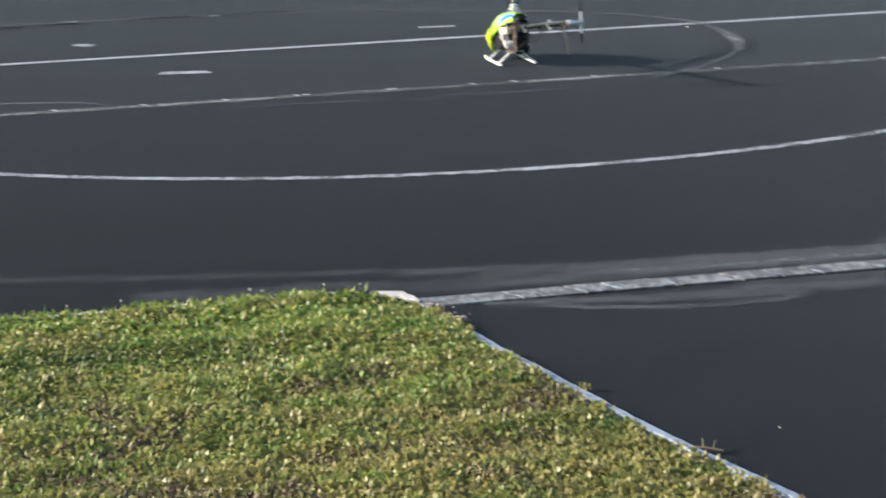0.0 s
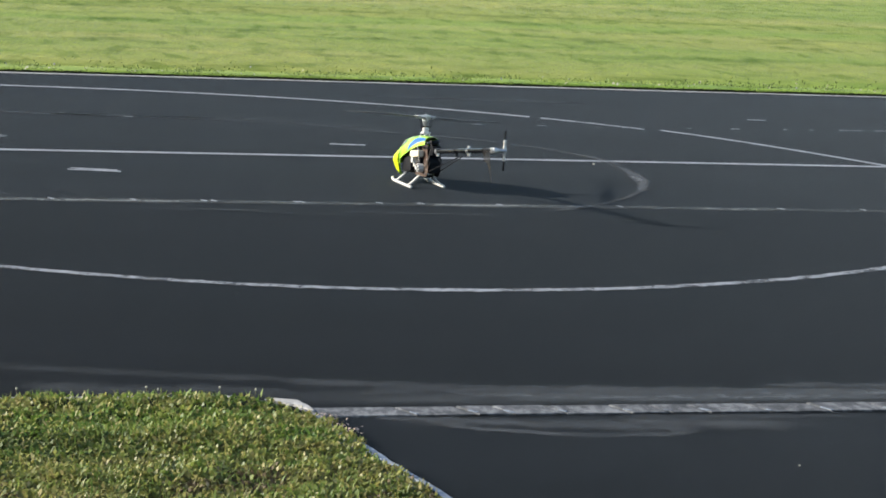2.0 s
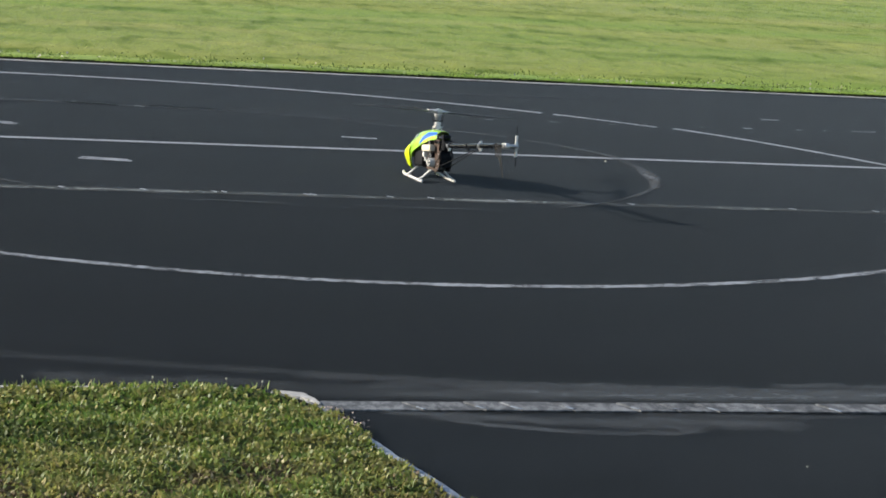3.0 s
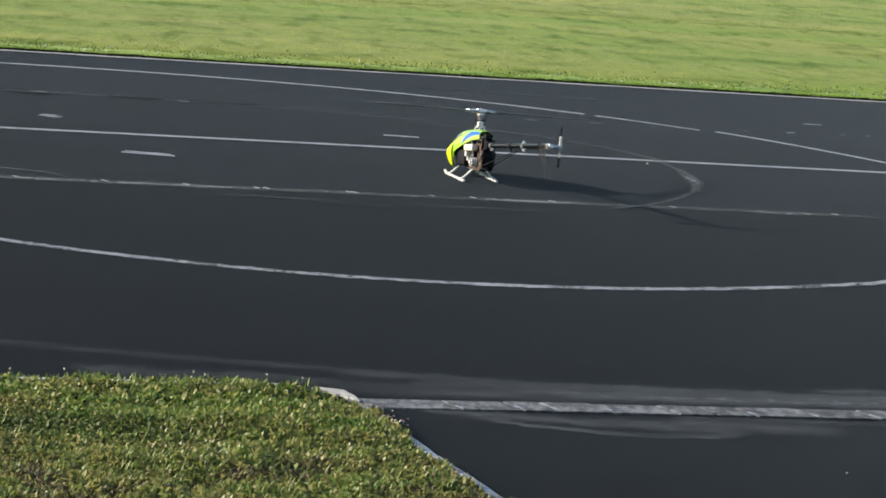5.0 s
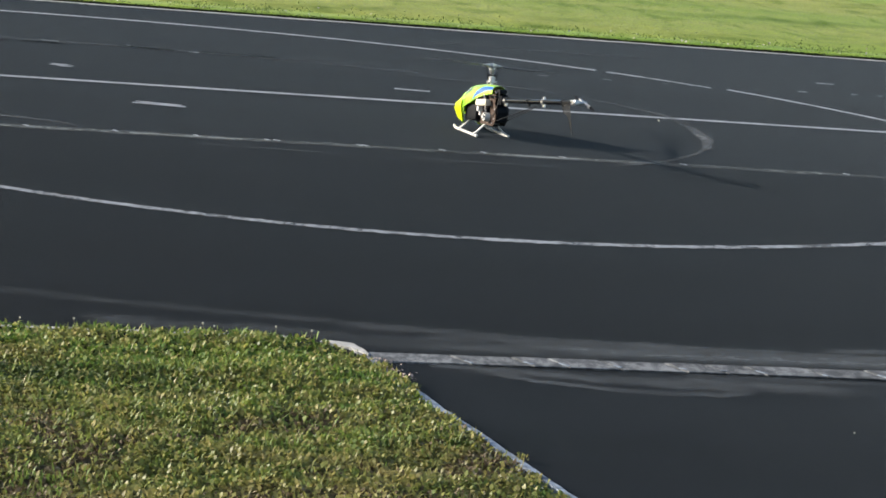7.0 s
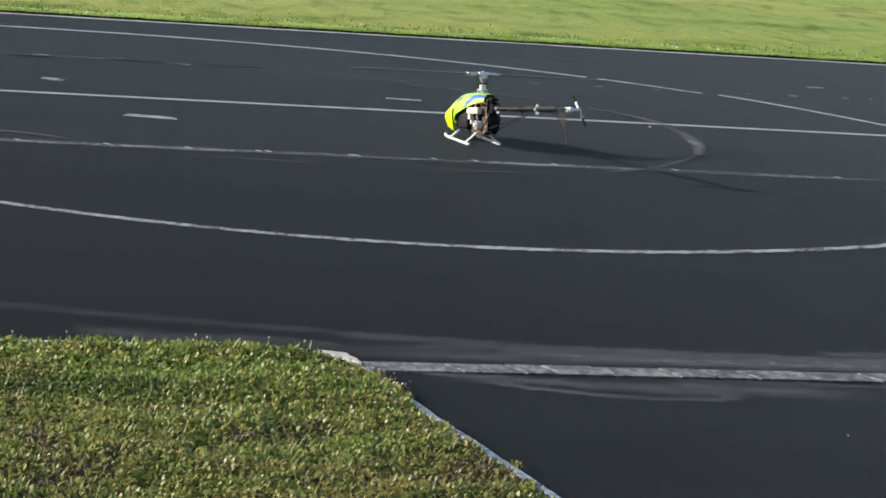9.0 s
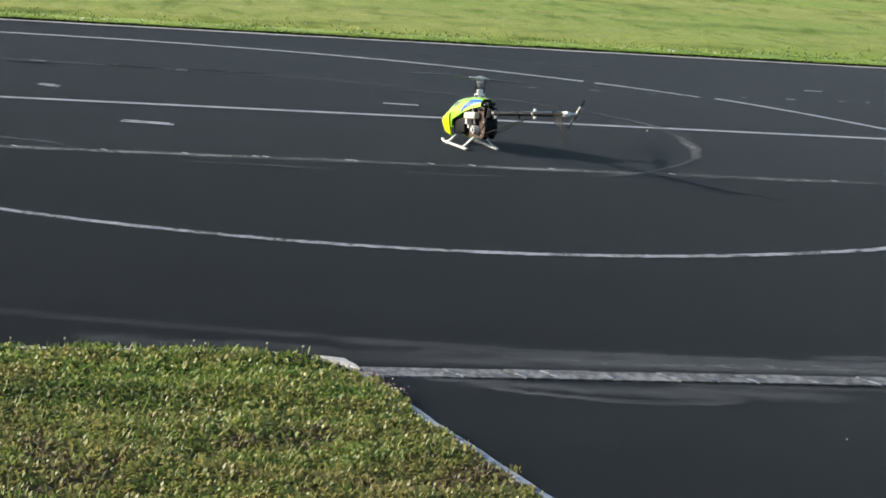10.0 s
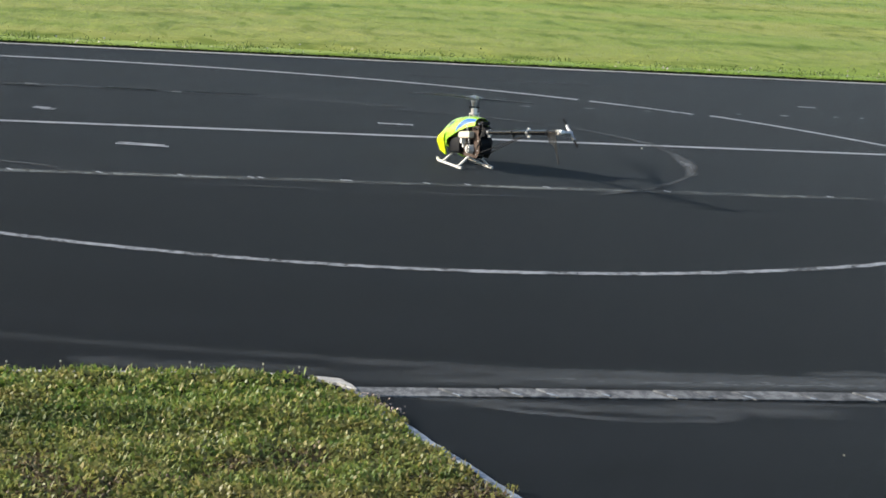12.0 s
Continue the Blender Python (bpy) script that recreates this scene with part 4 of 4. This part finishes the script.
def build_helicopter():
    heli = tagged(new("helicopter"), "model helicopter with fluorescent yellow canopy standing on asphalt", "helicopter")
    heli.matrix_world = pose(*HELI_AT, 0, 0, 0, HELI_TURN[0][1])
    P = lambda name, bm, mat, parent=heli, label="": part(name, bm, mat, parent, label, MECH)

    # canopy with its blue flash and window
    canopy = P("canopy", skin(-0.275, 0.155, -1, 1, 66, 26, 0.0, 0.0015), YELLOW, heli, "glossy fluorescent yellow canopy")
    for s in (-1, 1):
        P("blue_flash", skin_panel([(0.068, s * 0.52), (0.152, s * 0.48), (0.152, s * 0.72), (0.000, s * 0.985)], 0.0016), BLUE, canopy, "blue flash")
        P("window", skin_panel([(-0.100, s * 0.50), (-0.035, s * 0.46), (-0.030, s * 0.62), (-0.085, s * 0.72)], 0.0016), TINTED, canopy, "grey window")
        P("chin_panel", skin_panel([(-0.262, s * 0.66), (-0.122, s * 0.60), (-0.100, s * 0.99), (-0.215, s * 0.99)], 0.009), CHIN_SUNLIT, canopy, "bright yellow chin panel")
    # frame: two side plates, cross members, black rear housing
    outline = [(0.02, 0.06), (0.17, 0.045), (0.200, 0.075), (0.200, 0.150), (0.185, 0.165), (0.195, 0.215), (0.06, 0.235), (0.02, 0.20), (0.02, 0.12)]
    for s in (-1, 1):
        P("side_plate", plate(bmesh.new(), outline, s * 0.036, 0.003), BROWN if s < 0 else CARBON, heli, "brown side plate" if s < 0 else "black side plate")
    for x, z in ((-0.13, 0.075), (-0.05, 0.19), (0.03, 0.06), (0.12, 0.06), (0.18, 0.23), (0.0, 0.235)):
        P("cross_member", rod(bmesh.new(), (x, -0.034, z), (x, 0.034, z), 0.005, n=10), ALLOY)
    bm = bmesh.new()
    box(bm, (0.052, 0.058, 0.080), (0.178, 0.004, 0.105), 0.014)
    rod(bm, (0.165, -0.030, 0.125), (0.165, 0.040, 0.125), 0.044, n=24)
    P("fan_housing", bm, BLACK, heli, "black fan housing")
    bm = bmesh.new()
    rod(bm, (0.160, 0.0, 0.198), (0.160, 0.0, 0.212), 0.046, n=28)
    for k in range(28):
        a = k * math.tau / 28
        box(bm, (0.005, 0.004, 0.014), (0.160 + 0.047 * math.cos(a), 0.047 * math.sin(a), 0.205), 0.0, Matrix.Rotation(a, 4, "Z"))
    P("main_gear", bm, BLACK, heli, "black main gear")
    P("boom_block", box(bmesh.new(), (0.050, 0.050, 0.050), (0.205, 0.0, BOOM_Z), 0.006), BLACK, heli)
    P("receiver", box(bmesh.new(), (0.036, 0.046, 0.018), (0.185, 0.002, 0.236), 0.004), CARBON, heli, "dark receiver box")
    P("loose_wire", tube(bmesh.new(), [(0.200, -0.020, 0.228), (0.216, -0.028, 0.205), (0.212, -0.034, 0.160), (0.196, -0.040, 0.120), (0.170, -0.044, 0.095)], 0.0026, 7), RUBBER, heli, "black wire")
    P("loose_wire", tube(bmesh.new(), [(0.205, 0.022, 0.150), (0.222, 0.030, 0.120), (0.214, 0.030, 0.085), (0.185, 0.024, 0.062)], 0.0024, 7), RUBBER, heli, "black wire")
    for x, z in ((0.185, 0.085), (0.190, 0.138), (0.184, 0.205), (0.070, 0.222), (0.110, 0.216), (0.165, 0.062)):
        P("screw", rod(bmesh.new(), (x, -0.0375, z), (x, -0.0415, z), 0.0042, n=10), ALLOY, heli, "small bright screw")
    # black block added to keep the canopy's inside as dark as its shade
    bm = bmesh.new()
    box(bm, (0.125, 0.135, 0.085), (-0.040, 0.0, 0.118), 0.012)
    P("canopy_filler", bm, BLACK, heli, "black block filling the shaded inside of the canopy")
    # tank and engine
    tank = P("fuel_tank", box(bmesh.new(), (0.120, 0.036, 0.036), (0.092, -0.060, 0.172), 0.009), TANK, heli, "milky white fuel tank")
    bm = bmesh.new()
    rod(bm, (0.09, -0.060, 0.186), (0.09, -0.060, 0.195), 0.007, n=12)
    P("tank_cap", bm, RUBBER, tank)
    bm = bmesh.new()
    box(bm, (0.07, 0.050, 0.06), (0.085, -0.008, 0.10), 0.006)
    for i in range(6):
        box(bm, (0.050, 0.060, 0.003), (0.080, -0.012, 0.080 + i * 0.010), 0.001)
    engine = P("engine", bm, ALLOY, heli, "finned aluminium engine")
    bm = bmesh.new()
    rod(bm, (0.122, -0.040, 0.094), (0.122, -0.070, 0.094), 0.027, 0.022, n=20)
    rod(bm, (0.122, -0.070, 0.094), (0.122, -0.078, 0.094), 0.010, n=12)
    P("starter_cover", bm, WHITE, engine, "pale round starter cover")
    bm = bmesh.new()
    for k in range(6):
        a = k * math.pi / 3
        box(bm, (0.014, 0.004, 0.005), (0.122 + 0.016 * math.cos(a), -0.0695, 0.094 + 0.016 * math.sin(a)), 0.001, Matrix.Rotation(-a, 4, "Y"))
    P("starter_slot", bm, BLACK, engine, "dark slots")
    bm = bmesh.new()
    box(bm, (0.024, 0.03, 0.030), (0.055, -0.060, 0.138), 0.005)
    rod(bm, (0.060, -0.060, 0.124), (0.066, -0.060, 0.102), 0.008, n=12)
    P("carburettor", bm, WHITE, engine, "white carburettor")
    bm = bmesh.new()
    rod(bm, (0.02, 0.055, 0.085), (0.11, 0.055, 0.085), 0.020, n=18)
    ball(bm, (0.11, 0.055, 0.085), 0.020)
    ball(bm, (0.02, 0.055, 0.085), 0.020)
    P("muffler", bm, STEEL, engine, "steel muffler")
    for x, z in ((0.0, 0.160), (0.095, 0.195), (0.115, 0.130)):
        servo = P("servo", box(bmesh.new(), (0.036, 0.018, 0.034), (x, -0.047, z), 0.002), BLACK, heli, "black servo")
        bm = bmesh.new()
        rod(bm, (x + 0.008, -0.056, z), (x + 0.008, -0.061, z), 0.007, n=10)
        box(bm, (0.006, 0.003, 0.026), (x + 0.008, -0.062, z + 0.010), 0.001)
        P("servo_arm", bm, ALLOY, servo)
    # mast and swashplate
    bm = bmesh.new()
    rod(bm, (MAST_X, 0, 0.20), (MAST_X, 0, HEAD_Z), 0.0085, n=16)
    P("mast", bm, STEEL, heli, "steel mast")
    bm = bmesh.new()
    rod(bm, (MAST_X, 0, 0.284), (MAST_X, 0, 0.293), 0.025, n=24)
    rod(bm, (MAST_X, 0, 0.293), (MAST_X, 0, 0.302), 0.018, n=20)
    for k in range(4):
        a = radians(45 + 90 * k)
        ball(bm, (MAST_X + 0.028 * math.cos(a), 0.028 * math.sin(a), 0.290), 0.0042, n=8)
    P("swashplate", bm, ALLOY, heli, "silver swashplate")
    for k in range(3):
        a = radians(30 + 120 * k)
        c, s = math.cos(a), math.sin(a)
        bm = rod(bmesh.new(), (MAST_X + 0.028 * c, 0.028 * s, 0.290), (MAST_X + 0.030 * c, 0.030 * s, 0.225), 0.0018, n=8)
        P("push_rod", bm, STEEL)
    # boom
    bm = bmesh.new()
    rod(bm, (0.20, 0, BOOM_Z), (TAIL_X, 0, BOOM_Z), 0.0135, n=20)
    boom = P("tail_boom", bm, BOOM, heli, "polished black tail boom")
    for x, w, mat in ((0.243, 0.024, ALLOY), (0.66, 0.022, ALLOY), (0.50, 0.010, BLACK), (0.86, 0.012, BLACK)):
        bm = bmesh.new()
        rod(bm, (x - w / 2, 0, BOOM_Z), (x + w / 2, 0, BOOM_Z), 0.0165, n=20)
        box(bm, (w, 0.010, 0.014), (x, 0, BOOM_Z - 0.022), 0.002)
        if x == 0.66:
            box(bm, (w * 0.7, 0.012, 0.016), (x, 0, BOOM_Z + 0.018), 0.002)
        P("boom_clamp", bm, mat, boom, "silver clamp" if mat is ALLOY else "")
    bm = rod(bmesh.new(), (0.20, -0.022, 0.20), (TAIL_X - 0.02, -0.022, BOOM_Z + 0.004), 0.0018, n=8)
    P("tail_push_rod", bm, CARBON, boom)
    for s in (-1, 1):
        bm = rod(bmesh.new(), (0.20, s * 0.030, 0.075), (0.58, s * 0.006, BOOM_Z - 0.026), 0.0027, n=10)
        P("boom_support", bm, CARBON, heli, "thin black boom support")
    # tail
    bm = bmesh.new()
    box(bm, (0.056, 0.026, 0.030), (TAIL_X - 0.012, 0, BOOM_Z), 0.008)
    rod(bm, (TAIL_X, -0.018, BOOM_Z), (TAIL_X, TAIL_Y, BOOM_Z), 0.010, n=16)
    P("tail_gearbox", bm, ALLOY, heli, "silver tail gearbox")
    fin = [(0.888, 0.198), (0.966, 0.198), (0.980, 0.125), (1.008, 0.022), (0.998, 0.020), (0.962, 0.100), (0.940, 0.122), (0.900, 0.132)]
    P("tail_fin", plate(bmesh.new(), fin, -0.022, 0.0015), FIN, heli, "smoky translucent tail fin")

    # landing gear: two skids and four struts, level on the ground
    for s in (-1, 1):
        bm = tube(bmesh.new(), [(-0.160, s * 0.098, 0.015), (-0.146, s * 0.098, 0.0075), (0.106, s * 0.098, 0.0075)], 0.0075, 14)
        skid = part("skid", bm, WHITE, heli, "white plastic skid tube")
        for x, z in ((-0.163, 0.0165), (0.108, 0.0085)):
            part("skid_cap", ball(bmesh.new(), (x, s * 0.098, z), 0.0088, n=12), WHITE, skid)
        for x in (-0.100, 0.072):
            bm = bmesh.new()
            pts = [Vector((x, s * 0.100, 0.012)), Vector((x, s * 0.075, 0.030)), Vector((x, s * 0.040, 0.062)), Vector((x, s * 0.020, 0.068))]
            for a, b in zip(pts, pts[1:]):
                d = b - a
                turn = Matrix.Rotation(math.atan2(d.z, d.y), 4, "X")
                box(bm, (0.017, d.length * 1.12, 0.008), (a + b) / 2, 0.003, turn)
            rod(bm, (x - 0.012, s * 0.098, 0.0085), (x + 0.012, s * 0.098, 0.0085), 0.0100, n=14)
            part("strut", bm, WHITE, heli, "white plastic strut")
    bm = box(bmesh.new(), (0.24, 0.050, 0.010), (0.0, 0, 0.066), 0.003)
    part("base_plate", bm, BLACK, heli)

    # main rotor, about its own middle
    bm = bmesh.new()
    rod(bm, (0, 0, -0.020), (0, 0, 0.012), 0.014, n=20)
    box(bm, (0.070, 0.032, 0.025), (0, 0, 0), 0.006)
    box(bm, (0.034, 0.030, 0.020), (0, 0, -0.018), 0.005)
    rod(bm, (0, 0, -0.044), (0, 0, -0.024), 0.0125, 0.0175, n=18)
    rod(bm, (0, 0, -0.070), (0, 0, -0.058), 0.0190, n=20)
    rod(bm, (0, 0, 0.008), (0, 0, 0.018), 0.007, n=12)
    rotor = part("main_rotor", bm, ALLOY, heli, "silver rotor head")
    bm = rod(bmesh.new(), (0, 0, -0.054), (0, 0, -0.046), 0.0150, n=18)
    for s in (-1, 1):
        box(bm, (0.010, 0.052, 0.007), (s * 0.014, 0, -0.050), 0.002)
    part("washout_arm", bm, BLACK, rotor, "black mixing arms")
    for s in (-1, 1):
        bm = bmesh.new()
        rod(bm, (s * 0.030, 0, 0), (s * 0.082, 0, 0), 0.0100, n=16)
        rod(bm, (s * 0.042, 0, 0), (s * 0.052, 0, 0), 0.0120, n=16)
        box(bm, (0.028, 0.022, 0.016), (s * 0.092, 0, 0), 0.003)
        box(bm, (0.010, 0.026, 0.005), (s * 0.040, -s * 0.014, 0.0), 0.002)
        part("blade_grip", bm, ALLOY, rotor, "silver blade grip")
        bm = rod(bmesh.new(), (s * 0.028, -s * 0.024, 0.0), (s * 0.016, -s * 0.018, -0.070), 0.0016, n=8)
        part("link_rod", bm, CARBON, rotor, "thin dark link rod")
        bolt = rod(bmesh.new(), (s * 0.098, 0, -0.012), (s * 0.098, 0, 0.012), 0.0045, n=10)
        part("blade_bolt", bolt, BLACK, rotor, "dark blade bolt")
        bm = bmesh.new()
        half = [(-0.024, 0.0), (-0.015, 0.0035), (0.002, 0.0042), (0.018, 0.002), (0.024, 0.0), (0.016, -0.001), (0.0, -0.003), (-0.015, -0.0028)]
        rows = []
        for x, w in ((0.088, 0.55), (0.12, 0.7), (0.17, 1.0), (0.45, 1.0), (0.76, 1.0), (0.782, 0.75)):
            rows.append([bm.verts.new((s * x, s * (c * w), h)) for c, h in half])
        for a, b in zip(rows, rows[1:]):
            for i in range(len(half)):
                j = (i + 1) % len(half)
                bm.faces.new((a[i], a[j], b[j], b[i]))
        bm.faces.new(rows[0])
        bm.faces.new(rows[-1])
        part("rotor_blade", bm, BLADE, rotor, "slim dark rotor blade")
    # tail rotor, about its own middle, turning about y
    bm = bmesh.new()
    rod(bm, (0, -0.012, 0), (0, 0.010, 0), 0.010, n=16)
    box(bm, (0.052, 0.014, 0.014), (0, 0, 0), 0.003)
    tail_rotor = part("tail_rotor", bm, ALLOY, heli, "silver tail rotor hub")
    for s in (-1, 1):
        bm = bmesh.new()
        turn = Matrix.Rotation(radians(10), 4, "X")
        grip = rod(bmesh.new(), (s * 0.020, 0, 0), (s * 0.050, 0, 0), 0.0065, n=12)
        box(grip, (0.018, 0.012, 0.015), (s * 0.046, 0, 0), 0.002)
        part("tail_grip", grip, ALLOY, tail_rotor, "silver tail blade grip")
        out = [(0.028, -0.005), (0.045, -0.006), (0.098, -0.006), (0.104, -0.004), (0.104, 0.004), (0.098, 0.006), (0.045, 0.006), (0.028, 0.005)]
        plate(bm, [(s * x, s * z) for x, z in out], 0.0, 0.003)
        bm.transform(turn)
        part("tail_blade", bm, BLADE_TIP, tail_rotor, "small tail rotor blade")
    return heli, rotor, tail_rotor


helicopter, main_rotor, tail_rotor = build_helicopter()


# ---- what moves ----
def turning(known, per_second, half_turn=180.0):
    """Angle at every thirtieth of a second, passing through the known (seconds, degrees) up to half turns, at about that speed."""
    fixed, last = [], None
    for t, a in known:
        if last is None:
            total = a
        else:
            want = last[1] + per_second * (t - last[0])
            total = a + half_turn * round((want - a) / half_turn)
        fixed.append((t, total))
        last = fixed[-1]
    rows = []
    for k in range(361):
        t = k / 30
        for (t0, a0), (t1, a1) in zip(fixed, fixed[1:]):
            if t <= t1 + 1e-6:
                rows.append((t, a0 + (a1 - a0) * (t - t0) / (t1 - t0)))
                break
    return rows


def motions():
    walk(helicopter, [(t, pose(*HELI_AT, 0, 0, 0, a)) for t, a in HELI_TURN])

    def side(t):
        """The angle of a blade that lies across the line of sight."""
        return -13.0 - table(t, HELI_TURN)

    head = [(0, 0.75), (0.5, 0.8), (1.0, 0.6), (1.5, -0.985), (2.0, 0.42), (2.5, 0.78), (3.0, 0.42), (5.0, 0.7), (5.5, 0.78), (6.0, 0.9), (6.5, -0.98),
            (7.0, 0.36), (9.0, 0.87), (9.5, 0.78), (10.0, 0.36), (10.5, 1.0), (11.0, 1.0), (11.5, 0.8), (12.0, 0.3)]
    rows = turning([(t, side(t) + math.copysign(math.degrees(math.acos(abs(c))), c)) for t, c in head], 2400)
    walk(main_rotor, [(t, MECH @ pose(MAST_X, 0, HEAD_Z, 0, 0, a)) for t, a in rows])
    tail = [(0, 90), (0.5, 90), (1.0, 45), (1.5, 65), (2.0, 85), (2.5, -30), (3.0, 88), (5.0, 85), (5.5, -30), (6.0, 85), (6.5, 88), (7.0, -20),
            (9.0, -50), (9.5, 20), (10.0, 45), (10.5, 85), (11.0, 0), (11.5, 30), (12.0, -45)]
    rows = turning(tail, 1000)
    walk(tail_rotor, [(t, MECH @ pose(TAIL_X, TAIL_Y, BOOM_Z, 0, -a, 0)) for t, a in rows])


motions()
